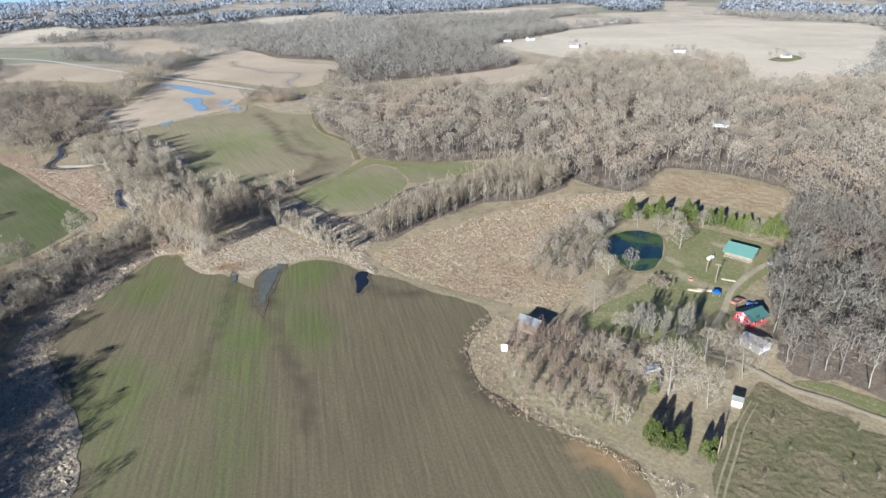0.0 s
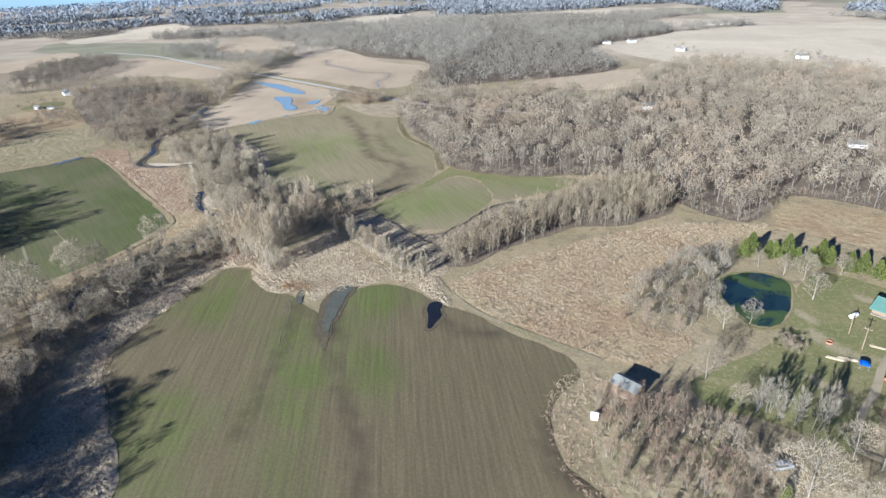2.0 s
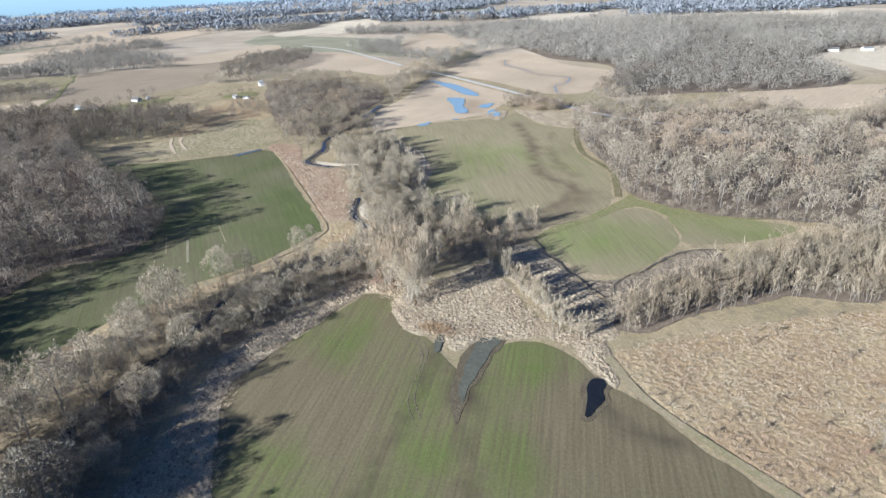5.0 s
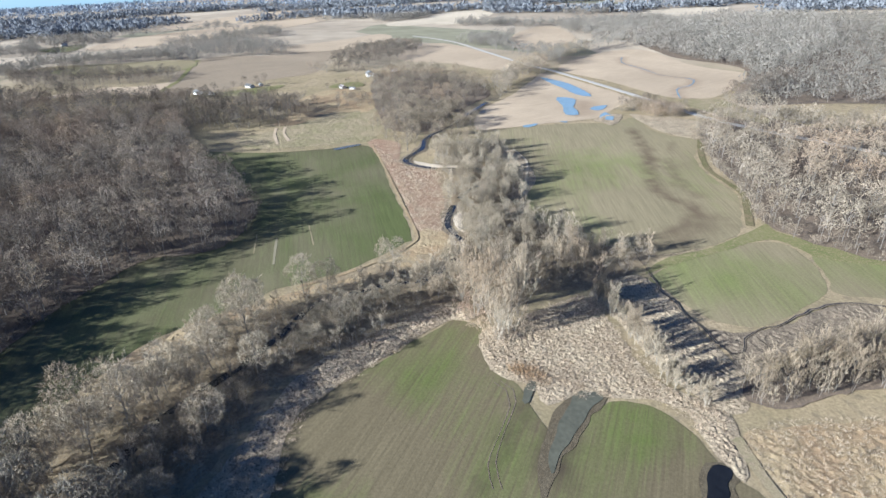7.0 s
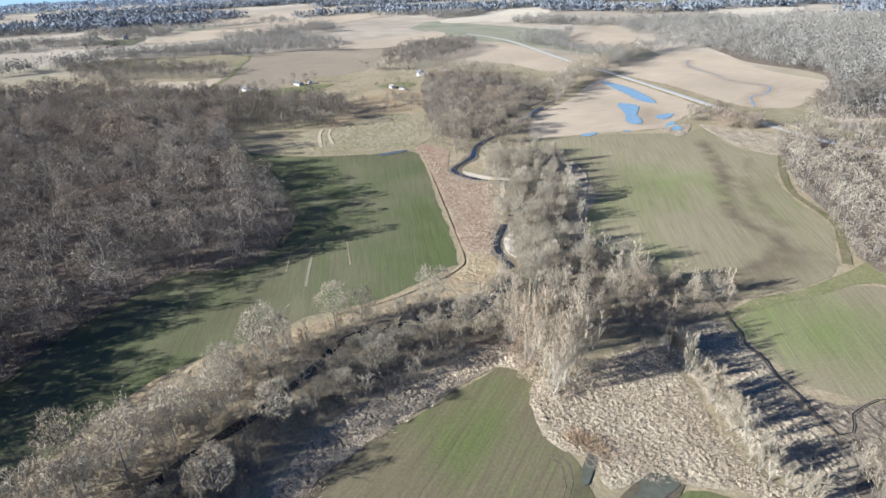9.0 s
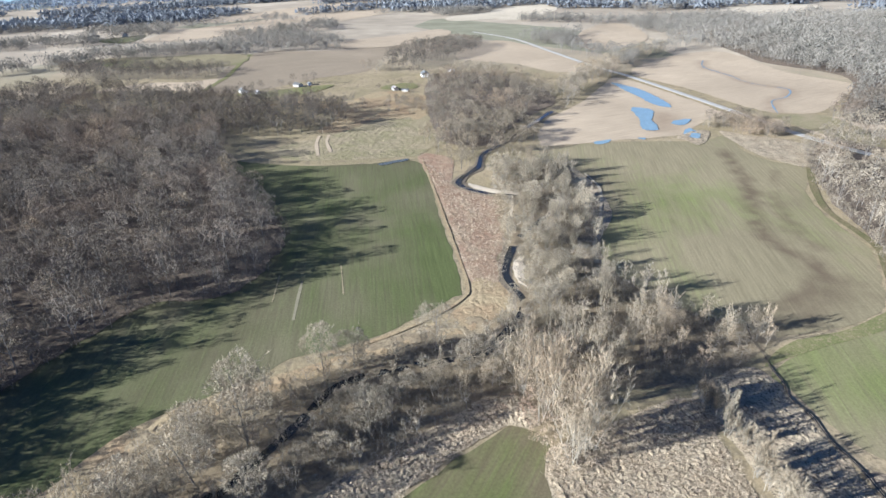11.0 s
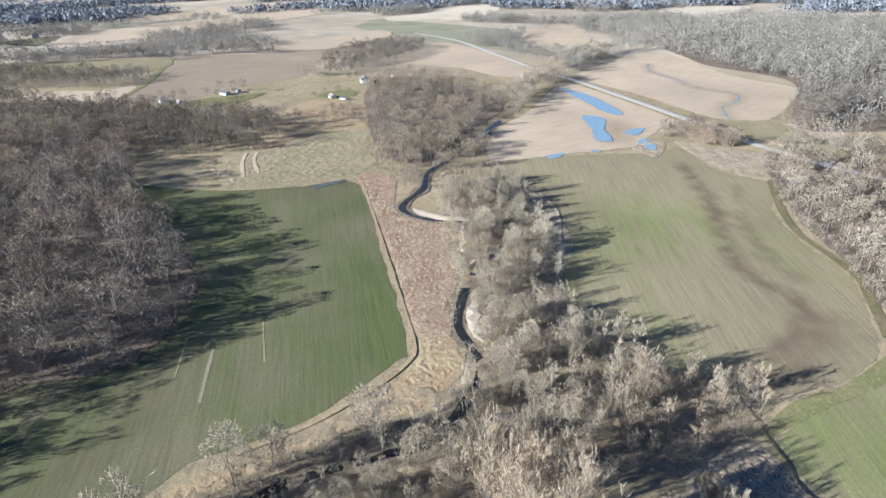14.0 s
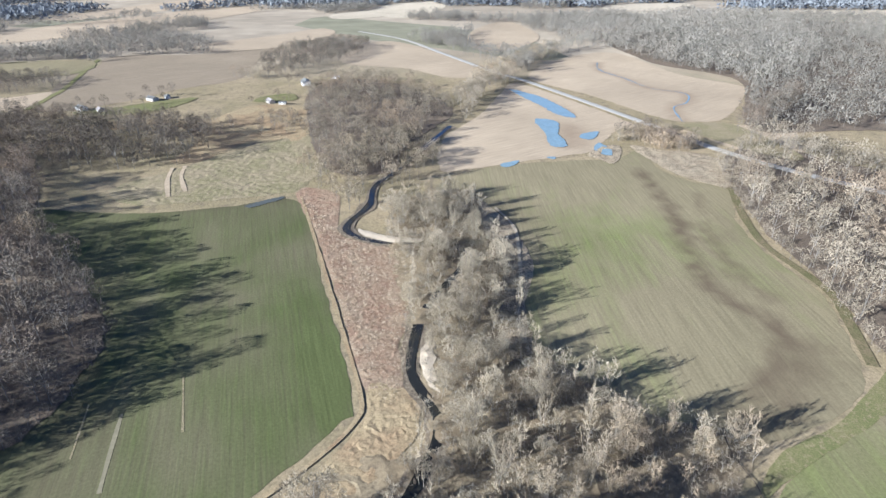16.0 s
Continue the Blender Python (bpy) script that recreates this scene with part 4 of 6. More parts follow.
def domed(seed, high, wide, n, twig_len, twig_wide, low=0.3, trunk_r=0.15, puffs=10, rough=0.35, lift=0.0):
    """A round-headed tree: a stem, limbs that end in clumps, and fine twigs all over each clump."""
    r = np.random.default_rng(seed)
    mid, half = high * (1 + low) / 2, high * (1 - low) / 2
    spin = r.uniform(0, 6.28)
    k = np.arange(puffs)
    up = 1 - (k + 0.5) / puffs * 1.45
    ring = np.sqrt(np.clip(1 - up ** 2, 0, 1))
    way = np.c_[np.cos(k * 2.4 + spin) * ring, np.sin(k * 2.4 + spin) * ring, up] + r.normal(0, 0.12, (puffs, 3))
    size = r.uniform(0.36, 0.52, puffs) * (10 / puffs) ** 0.3
    heart = way * (1 - size[:, None] * 0.92) * (wide, wide, half) + (0, 0, mid)
    wood = [cone(np.array((0, 0, -0.2)), np.array((*r.normal(0, 0.3, 2), high * 0.7)), trunk_r, 0.04, 4)]
    fork = np.c_[r.normal(0, 0.2, (puffs, 2)), np.clip(heart[:, 2] - high * r.uniform(0.2, 0.4, puffs), high * 0.12, high * 0.65)]
    wood.append(blades(r, fork, heart + way * (0.3 * wide), trunk_r * 1.3))
    at = r.integers(0, puffs, n)
    d = r.normal(size=(n, 3)) + way[at] * 0.9
    d /= np.linalg.norm(d, axis=1)[:, None]
    depth = r.uniform(0.5, 1.0, (n, 1)) ** 0.5
    base = heart[at] + d * (size[at] * wide)[:, None] * depth * (1, 1, 0.85)
    run = d * 0.55 + r.normal(0, 0.5, (n, 3)) + (0, 0, 0.25)
    run /= np.linalg.norm(run, axis=1)[:, None]
    tip = base + run * twig_len * r.uniform(0.5, 1.15, (n, 1))
    tip[:, 2] = np.maximum(tip[:, 2], 0.2)
    return gather(wood), facing(base, tip, twig_wide, d + (0, 0, lift) + r.normal(0, rough, (n, 3)))


WOOD_SHAPES = [domed(100 + i, h, w, 740, 1.0, 0.2, 0.2, puffs=p) for i, (h, w, p) in enumerate(((17, 5.0, 11), (15, 5.2, 12), (18, 4.8, 10), (13, 4.2, 9), (16, 5.6, 13), (18, 5.2, 11)))]
MID_SHAPES = [domed(120 + i, h, w, 290, 1.2, 0.25, 0.22, puffs=p) for i, (h, w, p) in enumerate(((15, 4.3, 8), (13, 4.2, 9), (16, 4.6, 9), (14, 3.8, 7)))]
# lift turns far twigs skyward, softening contrast as haze would.
FAR_SHAPES = [domed(140 + i, h, w, 78, 1.8, 0.78, 0.08, puffs=5, rough=0.15, lift=1.0) for i, (h, w) in enumerate(((13, 6.0), (11, 6.0), (14, 5.5)))]
HORIZON_SHAPES = [domed(160 + i, 12, 18, 14, 10, 8.0, 0.05, puffs=3, rough=0.1, lift=3.0) for i in range(3)]
DISTANT_SHAPES = [domed(150 + i, h, 6.5, 17, 4.2, 3.0, 0.05, puffs=3, rough=0.1, lift=2.4) for i, h in enumerate((7, 8, 6))]
BUSH_SHAPES = [domed(210 + i, h, w, 130, 0.9, 0.11, 0.05, 0.05, puffs=6) for i, (h, w) in enumerate(((4.5, 2.2), (3.5, 2.4), (5.5, 2.0), (3.0, 1.8)))]
WHIP_SHAPES = [grow(190 + i, h, s, l, 7, 4, 10, 1.4, 0.048, 0.05, 0.08, stems=2, cheap=True, rise=0.8) for i, (h, s, l) in enumerate(((9, 2.6, 0.35), (8, 2.4, 0.4), (10, 2.6, 0.3)))]
SHRUB_SHAPES = [grow(200 + i, h, 1.6, 0.5, 4, 3, 7, 1.3, 0.1, 0.05, 0.15, stems=2, cheap=True) for i, h in enumerate((4.5, 3.6, 5.2, 4.0))]


def fuzzy(seed, high, wide, n, twig_len, twig_wide, low, trunk_r, lean, limbs=10):
    """A near tree: stem, limbs and branches, in a lobed cloud of fine twigs."""
    wood, some = grow(seed, high, wide * 0.95, lean, limbs, 5, 7, twig_len, twig_wide, trunk_r, low)
    _, cloud = domed(seed + 1, high, wide, n, twig_len, twig_wide, low, puffs=13, rough=0.5)
    return wood, gather([some, cloud])


HIGH_SHAPES = [fuzzy(180 + i, h, s, 420, 1.2, 0.16, 0.3, 0.13, l, 8) for i, (h, s, l) in enumerate(((16, 4.2, 0.6), (18, 4.2, 0.5), (14, 4.0, 0.6), (17, 3.8, 0.45)))]


def along_line(line, gap, off, seed, sides=(-1, 1)):
    r = random.Random(seed)
    out = []
    pts = smooth(line, False, gap)
    d = np.gradient(pts, axis=0)
    for (x, y), (dx, dy) in zip(pts, d):
        n = math.hypot(dx, dy)
        for side in sides:
            o = side * r.uniform(*off)
            out.append((x - dy / n * o + r.uniform(-2, 2), y + dx / n * o + r.uniform(-2, 2)))
    return out


TUFT_SHAPES = [((np.zeros((3, 3)), np.array([[0, 1, 2]])), blades(np.random.default_rng(400 + i), np.random.default_rng(i).normal(0, 0.35, (26, 3)) * (1, 1, 0) + (0, 0, 0.05),
               np.random.default_rng(i).normal(0, 0.7, (26, 3)) * (1, 1, 0.15) + (0, 0, 0.6), 0.055)) for i in range(4)]

creek_line = smooth(CREEK_LINE, False, 4)


OPEN_GROUND = [smooth(z, True, 4) for z in (
    [(-274, 112), (-262, 106), (-250, 93), (-243, 76), (-236, 50), (-220, 16), (-180, -6), (-140, -22), (-139, -15), (-174, 3), (-208, 20), (-228, 56), (-236, 80), (-242, 103), (-254, 119), (-268, 121)],
    [(-420, 109), (-410, 124), (-369, 119), (-357, 126), (-349, 138), (-318, 133), (-304, 130), (-288, 121), (-269, 117), (-255, 120), (-250, 112), (-262, 100), (-273, 108), (-307, 109), (-362, 109)])]


def west_margin(spots):
    """Spots on the open weedy margins between wheat and creek."""
    hit = (spots[:, 0] < -238) & (spots[:, 1] > 70) & (spots[:, 1] < 113)
    for outline in OPEN_GROUND:
        hit |= inside(spots, outline)
    return hit & ((distance_to(spots, creek_line) > 7) | (spots[:, 0] < -268))


strip_spots = scatter(smooth(TREE_STRIP), 3.0)
strip_spots = strip_spots[~west_margin(strip_spots)]
drive_line = smooth([(40, 173), (8, 171), (-17, 173), (-22, 172), (-26, 198), (-24, 242)], False, 4)
road_line = smooth([(-1055, 264), (-805, 311), (-634, 327), (-488, 337), (-372, 349), (-280, 385)], False, 10)

stand("west_wood", scatter(smooth(WOOD_LEFT), 8.3), WOOD_SHAPES, [BARK, WOOD_TWIGS], "dense bare grey-brown woodland", "woodland", 0.75, 1.15)
stand("west_wood_undergrowth", thin(scatter(smooth(WOOD_LEFT), 9.0), ((np.array([(-640.0, -260.0), (-420.0, -150.0)]), 60),)), BUSH_SHAPES, [BARK, WOOD_TWIGS], "bare undergrowth below the wood", "undergrowth")
stand("far_west_wood", scatter(smooth(WOOD_LEFT_BACK), 8.5), MID_SHAPES, [BARK, WOOD_TWIGS], "dense bare grey-brown woodland", "woodland")
east = scatter(smooth(WOOD_RIGHT), 8.2)
clear = np.hypot(east[:, 0] + 246, east[:, 1] - 447) > 16
clear &= np.hypot(east[:, 0] + 102, east[:, 1] - 437) > 14
clear &= distance_to(east, smooth([(-160, 400), (-125, 395), (-100, 415)], False, 5)) > 6
east = thin(east[clear], ((road_line, 9),))
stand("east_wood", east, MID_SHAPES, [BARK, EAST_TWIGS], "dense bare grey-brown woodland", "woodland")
stand("house_wood", thin(scatter(smooth(WOOD_HOUSE), 7.8), ((drive_line, 6),)), HIGH_SHAPES, [PALE_BARK, DARK_TWIGS], "bare tall trees with pale trunks beside the drive", "woodland")
stand("house_wood_undergrowth", thin(scatter(smooth(WOOD_HOUSE), 5.0), ((drive_line, 4),)), BUSH_SHAPES, [BARK, BRUSH_TWIGS], "bare tan undergrowth below tall trees", "undergrowth", 0.3, 0.7)
stand("house_wood_infill", thin(scatter(smooth(WOOD_HOUSE), 8.0), ((drive_line, 7),)), WOOD_SHAPES, [BARK, WOOD_TWIGS], "bare brown trees filling the wood", "woodland", 0.6, 0.95)
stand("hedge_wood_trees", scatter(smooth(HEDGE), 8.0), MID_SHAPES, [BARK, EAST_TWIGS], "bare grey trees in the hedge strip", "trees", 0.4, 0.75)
stand("hedge_wood", scatter(smooth(HEDGE), 3.2), WHIP_SHAPES, [BARK, TWIGS], "strip of pale bare young trees", "woodland", 0.75, 1.2)
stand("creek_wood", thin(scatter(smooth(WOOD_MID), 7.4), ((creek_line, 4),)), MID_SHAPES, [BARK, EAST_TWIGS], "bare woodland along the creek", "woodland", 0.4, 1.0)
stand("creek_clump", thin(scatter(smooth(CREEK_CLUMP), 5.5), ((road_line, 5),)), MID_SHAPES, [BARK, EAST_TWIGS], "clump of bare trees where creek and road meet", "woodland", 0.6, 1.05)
stand("hill_wood", scatter(smooth(WOOD_MID_FAR), 8.5), MID_SHAPES, [BARK, WOOD_TWIGS], "bare wood beside ploughed land", "woodland", 0.6, 0.95)
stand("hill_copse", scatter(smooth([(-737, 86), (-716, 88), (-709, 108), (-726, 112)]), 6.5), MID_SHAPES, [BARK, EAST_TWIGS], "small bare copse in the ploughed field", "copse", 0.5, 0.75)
stand("west_belt", scatter(smooth([(-713, -186), (-719, -164), (-717, -137), (-708, -104), (-708, -72), (-723, -57), (-755, -50), (-780, -80), (-800, -130), (-815, -187), (-791, -225)]), 8.0), MID_SHAPES, [BARK, WOOD_TWIGS], "belt of bare trees between two fields", "woodland", 0.6, 0.9)
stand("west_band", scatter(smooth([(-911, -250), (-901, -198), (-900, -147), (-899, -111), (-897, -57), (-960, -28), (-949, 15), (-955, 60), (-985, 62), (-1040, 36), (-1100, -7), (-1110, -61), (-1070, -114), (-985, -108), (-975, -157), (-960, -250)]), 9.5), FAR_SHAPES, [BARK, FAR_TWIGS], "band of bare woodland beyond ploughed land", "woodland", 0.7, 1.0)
stand("road_wood", thin(scatter(smooth(WOOD_ROAD), 10), ((road_line, 14),)), MID_SHAPES, [BARK, FAR_TWIGS], "bare wood beside the country road", "woodland")
stand("road_copse", thin(scatter(smooth(COPSE_ROAD), 6.5), ((road_line, 8),)), MID_SHAPES, [BARK, WOOD_TWIGS], "small bare copse by the road", "copse", 0.5, 0.8)
stand("road_thicket", thin(scatter(smooth(COPSE_ROAD), 3.2), ((road_line, 6),)), BUSH_SHAPES, [BARK, TWIGS], "bare grey thicket beside the road", "thicket", 0.9, 1.7)
stand("stubble_belt", thin(scatter(smooth([(-625, 286), (-682, 350), (-758, 427), (-813, 441), (-711, 339), (-654, 284)]), 7.5), ((road_line, 8),)), MID_SHAPES, [BARK, TWIGS], "belt of bare trees beside the stubble", "tree belt", 0.6, 0.95)
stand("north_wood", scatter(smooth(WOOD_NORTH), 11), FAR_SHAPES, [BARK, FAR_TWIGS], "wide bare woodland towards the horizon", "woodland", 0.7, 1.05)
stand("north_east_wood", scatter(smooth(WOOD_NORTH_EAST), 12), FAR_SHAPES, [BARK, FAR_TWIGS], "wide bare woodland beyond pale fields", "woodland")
stand("house_thicket", scatter(smooth(BRUSH_HOUSE), 3.0), WHIP_SHAPES, [BARK, BRUSH_TWIGS], "reddish bare thicket beside the field", "thicket", 0.4, 0.8)
stand("pond_copse", scatter(smooth(POND_TREES), 5.0), MID_SHAPES, [BARK, DARK_TWIGS], "bare grey copse beside the pond", "copse", 0.35, 0.62)
stand("pond_saplings", scatter(smooth(POND_TREES), 7.5), WHIP_SHAPES, [BARK, BRUSH_TWIGS], "reddish young growth in the copse", "saplings", 0.5, 0.85)
strip_spots = strip_spots[(distance_to(strip_spots, creek_line) > 2.2) | ((strip_spots[:, 0] > -258) & (distance_to(strip_spots, creek_line) > 0.7))]
stand("creek_thicket", strip_spots, BUSH_SHAPES, [BARK, DARK_TWIGS], "bare thicket along the creek", "thicket", 0.4, 1.0)
young = scatter(smooth(TREE_STRIP), 8.0)
stand("creek_saplings", young[~west_margin(young)], WHIP_SHAPES, [BARK, PALE_TWIGS], "young bare trees in the creek thicket", "saplings", 0.6, 1.1)
stand("creek_wood_south", thin(scatter(smooth([(-172, 0), (-140, -14), (-108, -60), (-76, -90), (-70, -60), (-88, -20), (-108, 4), (-128, 18), (-150, 28)]), 5.2), ((creek_line, 4),)), WOOD_SHAPES, [BARK, DARK_TWIGS],
      "dense bare trees along the lower creek", "woodland", 0.8, 1.05)
# Stand added sunward of the reed strip to cast shade on it.
stand("field_corner_wood", scatter(smooth([(-97, -14), (-84, -26), (-66, -62), (-58, -90), (-84, -112), (-108, -74)]), 5.2), WOOD_SHAPES, [BARK, DARK_TWIGS], "dense bare trees added at the field's corner for shade", "woodland", 0.95, 1.2)
# Extra stand kept out of view, there to shade the green field.
stand("tall_wood_edge", scatter(smooth([(-240, -24), (-206, -34), (-172, -44), (-180, -62), (-240, -48)]), 7.0), WOOD_SHAPES, [BARK, WOOD_TWIGS], "bare trees added out of view to shade the field", "woodland", 0.85, 1.05)

stand("creek_belt", thin(scatter(smooth([(-452, 116), (-471, 137), (-490, 167), (-483, 186), (-450, 190), (-420, 172), (-404, 144), (-386, 133), (-386, 124), (-421, 118)]), 6.0), ((creek_line, 3.0),)),
      MID_SHAPES, [BARK, TWIGS], "belt of bare trees on both creek banks", "woodland", 0.45, 0.9)
stand("brush_copse", scatter(smooth([(-537, 94), (-577, 114), (-554, 131), (-519, 123), (-514, 100)]), 7.0), MID_SHAPES, [BARK, WOOD_TWIGS], "low bare copse in the fallow meadow", "copse", 0.4, 0.6)
stand("farmstead_wood", scatter(smooth([(-657, -78), (-640, -40), (-606, 4), (-585, 59), (-548, 84), (-500, 71), (-486, 49), (-491, -5), (-495, -32), (-560, -70)]), 8.5), MID_SHAPES, [BARK, WOOD_TWIGS],
      "bare wood below the far farmsteads", "woodland", 0.38, 0.65)
stand("far_west_ridge", scatter(smooth([(-1398, -345), (-1322, -236), (-1325, -191), (-1417, -39), (-1450, -45), (-1380, -191), (-1420, -345)]), 13), FAR_SHAPES, [BARK, FAR_TWIGS], "bare woodland band beyond ploughed land", "woodland")
stand("far_north_wood", scatter(smooth([(-1027, 560), (-1163, 681), (-1148, 1102), (-760, 800), (-579, 571), (-594, 514), (-721, 509), (-890, 500)]), 11), FAR_SHAPES, [BARK, FAR_TWIGS], "wide bare woodland beyond stubble", "woodland")
stand("road_side_wood", scatter(smooth([(-450, 385), (-476, 443), (-507, 505), (-446, 419), (-425, 378)]), 8), MID_SHAPES, [BARK, WOOD_TWIGS], "bare wood beside the stubble", "woodland")

stand("pale_wood_trees", scatter(smooth(WOOD_LEFT), 30.0), HIGH_SHAPES, [PALE_BARK, TWIGS], "pale sycamores among the darker wood", "woodland", 0.9, 1.05)
stand("meadow_shrubs", scatter(smooth([(-139, 165), (-134, 198), (-118, 250), (-98, 272), (-91, 244), (-94, 222), (-89, 188), (-70, 180), (-80, 163)]), 9.0), SHRUB_SHAPES, [BARK, BRUSH_TWIGS], "scattered bare shrubs in the meadow", "shrubs", 0.2, 0.6)
stand("track_shrubs", np.array(along_line([(-121, 154), (-98, 157), (-80, 161)], 2.5, (0, 1.5), 21, (1,))), SHRUB_SHAPES, [BARK, BRUSH_TWIGS], "low bare shrubs along the track", "shrubs", 0.2, 0.4)
stand("pasture_shrubs", scatter(smooth([(-2, 130), (-4, 150), (5, 160), (25, 160), (30, 110), (10, 110)]), 9.0), SHRUB_SHAPES, [BARK, BRUSH_TWIGS], "bare shrubs and brambles in the pasture", "shrubs", 0.15, 0.42)
stand("poplar_brush", scatter(smooth([(-188, 114), (-190, 124), (-199, 130), (-212, 128), (-219, 118), (-212, 108), (-200, 110)]), 2.4), BUSH_SHAPES, [BARK, STALKS], "tan brush round the poplars' feet", "brush", 0.35, 0.75)
stand("cattails", scatter(smooth([(-178, 116), (-174, 121), (-167, 123), (-168, 120), (-171, 117), (-175, 114)]), 1.3), TUFT_SHAPES, [RUST_STALKS, RUST_STALKS], "rust-brown cattails by the small pool", "cattails", 1.0, 2.2)

def edge_of(outline, gap, seed):
    """Spots along an outline, for the shrubs at a wood's edge."""
    line = smooth(outline, True, gap)
    return line + np.random.default_rng(seed).normal(0, 1.2, line.shape)


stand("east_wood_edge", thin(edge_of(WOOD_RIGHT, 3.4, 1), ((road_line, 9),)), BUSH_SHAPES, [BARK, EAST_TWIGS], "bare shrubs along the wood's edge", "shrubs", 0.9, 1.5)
stand("west_wood_edge", edge_of(WOOD_LEFT, 3.0, 2), BUSH_SHAPES, [BARK, WOOD_TWIGS], "bare shrubs along the wood's edge", "shrubs", 0.8, 1.4)
stand("farmstead_trees", np.array([(x + dx, y + dy) for x, y in ((-630, -18), (-649, 26), (-614, 110), (-675, 143), (-530, 806), (-406, 790), (-1180, -290), (-512, 842), (-548, 1205), (-267, 805), (-149, 816), (-255, 790)) for dx, dy in ((-12, 6), (-16, -5), (4, -14), (12, 9), (-6, 14), (18, -4))]),
      MID_SHAPES, [BARK, WOOD_TWIGS], "bare shade trees round far farmsteads", "trees", 0.4, 0.75)

# far woods: bands and patches of trees as the land runs out to the plain
KNOWN = [smooth(z, True, 20) for z in (
    [(-651, 340), (-739, 424), (-756, 499), (-558, 492), (-472, 402), (-485, 357)], [(-622, 318), (-466, 310), (-425, 202), (-530, 244)],
    [(-650, -50), (-889, -43), (-897, 75), (-1037, 196), (-938, 169), (-723, 91), (-647, 1)], [(-912, 236), (-919, 292), (-686, 311), (-786, 193)],
    [(-544, 822), (-349, 685), (-127, 612), (-76, 626), (-117, 1306), (-357, 1366), (-517, 1141)], [(-390, 482), (-377, 593), (-304, 591), (-318, 489)],
    *[f[0] for f in FAR_FIELDS])]


def far_spots(near, far, gap, size, level, seed):
    r = np.random.default_rng(seed)
    n = int(math.radians(165) * (far ** 2 - near ** 2) / 2 / gap ** 2)
    d, a = np.sqrt(r.uniform(near ** 2, far ** 2, n)), np.radians(r.uniform(-15, 150, n))
    p = np.c_[-80 - d * np.sin(a), 70 + d * np.cos(a)]
    ang = math.radians(28)
    q = np.c_[p[:, 0] * math.cos(ang) + p[:, 1] * math.sin(ang), (p[:, 1] * math.cos(ang) - p[:, 0] * math.sin(ang)) * 0.5]
    ok = hills(q, size, seed * 1.7) > level
    p = p[ok]
    for poly in KNOWN:
        p = p[~inside(p, poly)]
    return thin(p, ((road_line, 15),))


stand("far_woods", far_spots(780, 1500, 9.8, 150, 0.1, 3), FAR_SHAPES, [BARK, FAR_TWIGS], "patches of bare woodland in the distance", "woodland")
stand("distant_woods", far_spots(1500, 2600, 18, 260, 0.02, 5), DISTANT_SHAPES, [DISTANT_HAZE_TWIGS, DISTANT_HAZE_TWIGS], "haze-tinted bands of bare woodland in the distance", "woodland", 1.5, 2.1)
stand("horizon_woods", far_spots(2600, 4780, 47, 420, -0.2, 8), HORIZON_SHAPES, [HORIZON_HAZE_TWIGS, HORIZON_HAZE_TWIGS], "woodland tinted with haze along the horizon", "woodland")

# single trees along the creek and round the farm
BROAD = [fuzzy(10 + i, h, w, 2500, 0.95, 0.085, 0.06, 0.13, l) for i, (h, w, l) in enumerate(((15, 5.0, 0.7), (13, 4.8, 0.8), (16, 4.6, 0.62), (14, 5.4, 0.72), (12, 4.4, 0.7)))]
def vase(seed, high, spread, lean):
    """A poplar clump: several stems with steep limbs, feathered with twigs."""
    wood, some = grow(seed, high, spread, lean, 8, 4, 7, 1.5, 0.1, 0.06, 0.04, stems=6, rise=0.9)
    _, cloud = domed(seed + 1, high * 0.97, spread * 0.68, 800, 1.2, 0.08, 0.12, puffs=12, rough=0.6)
    return wood, gather([some, cloud])


AIRY = [fuzzy(90 + i, h, w, 1500, 1.0, 0.07, 0.1, 0.13, l) for i, (h, w, l) in enumerate(((15, 4.8, 0.7), (13, 4.6, 0.75), (14, 5.0, 0.68)))]
UPRIGHT = [vase(30 + i, h, s, l) for i, (h, s, l) in enumerate(((18, 5.6, 0.3), (16, 5.2, 0.34), (19, 5.6, 0.26)))]
SLIM = [grow(50 + i, h, s, l, 7, 4, 9, 1.4, 0.075, 0.05, 0.05, stems=3, rise=1.0) for i, (h, s, l) in enumerate(((8.5, 2.4, 0.28), (7.5, 2.2, 0.32), (9.5, 2.4, 0.26)))]
GREAT = [fuzzy(70, 16, 7.5, 3000, 1.3, 0.085, 0.12, 0.18, 0.8, 14)]


def plant(name, shapes, bark, twig, spots, label, group, small=0.8, large=1.2, seed=1):
    """Trees of one kind, each a thing of its own."""
    r = random.Random(seed)
    first = [tree_thing(name, s, bark, twig, label) for s in shapes]
    for ob in first:
        tagged(ob, group=group)
    used = set()
    for i, (x, y) in enumerate(spots):
        k = i % len(first)
        s = r.uniform(small, large)
        m = pose(x, y, 0.1, 0, 0, r.uniform(0, 360)) @ Matrix.Diagonal((s, s, s * r.uniform(0.9, 1.1), 1))
        if k in used:
            copy_thing(first[k], m)
        else:
            used.add(k)
            first[k].matrix_basis = m


creek_near = [(-392, 137), (-377, 126), (-347, 160), (-327, 157), (-304, 136), (-275, 123), (-254, 124), (-231, 105), (-230, 92), (-225, 68), (-212, 58), (-196, 45), (-182, 30), (-170, 23), (-152, 14), (-128, 2), (-103, -22), (-90, -50)]
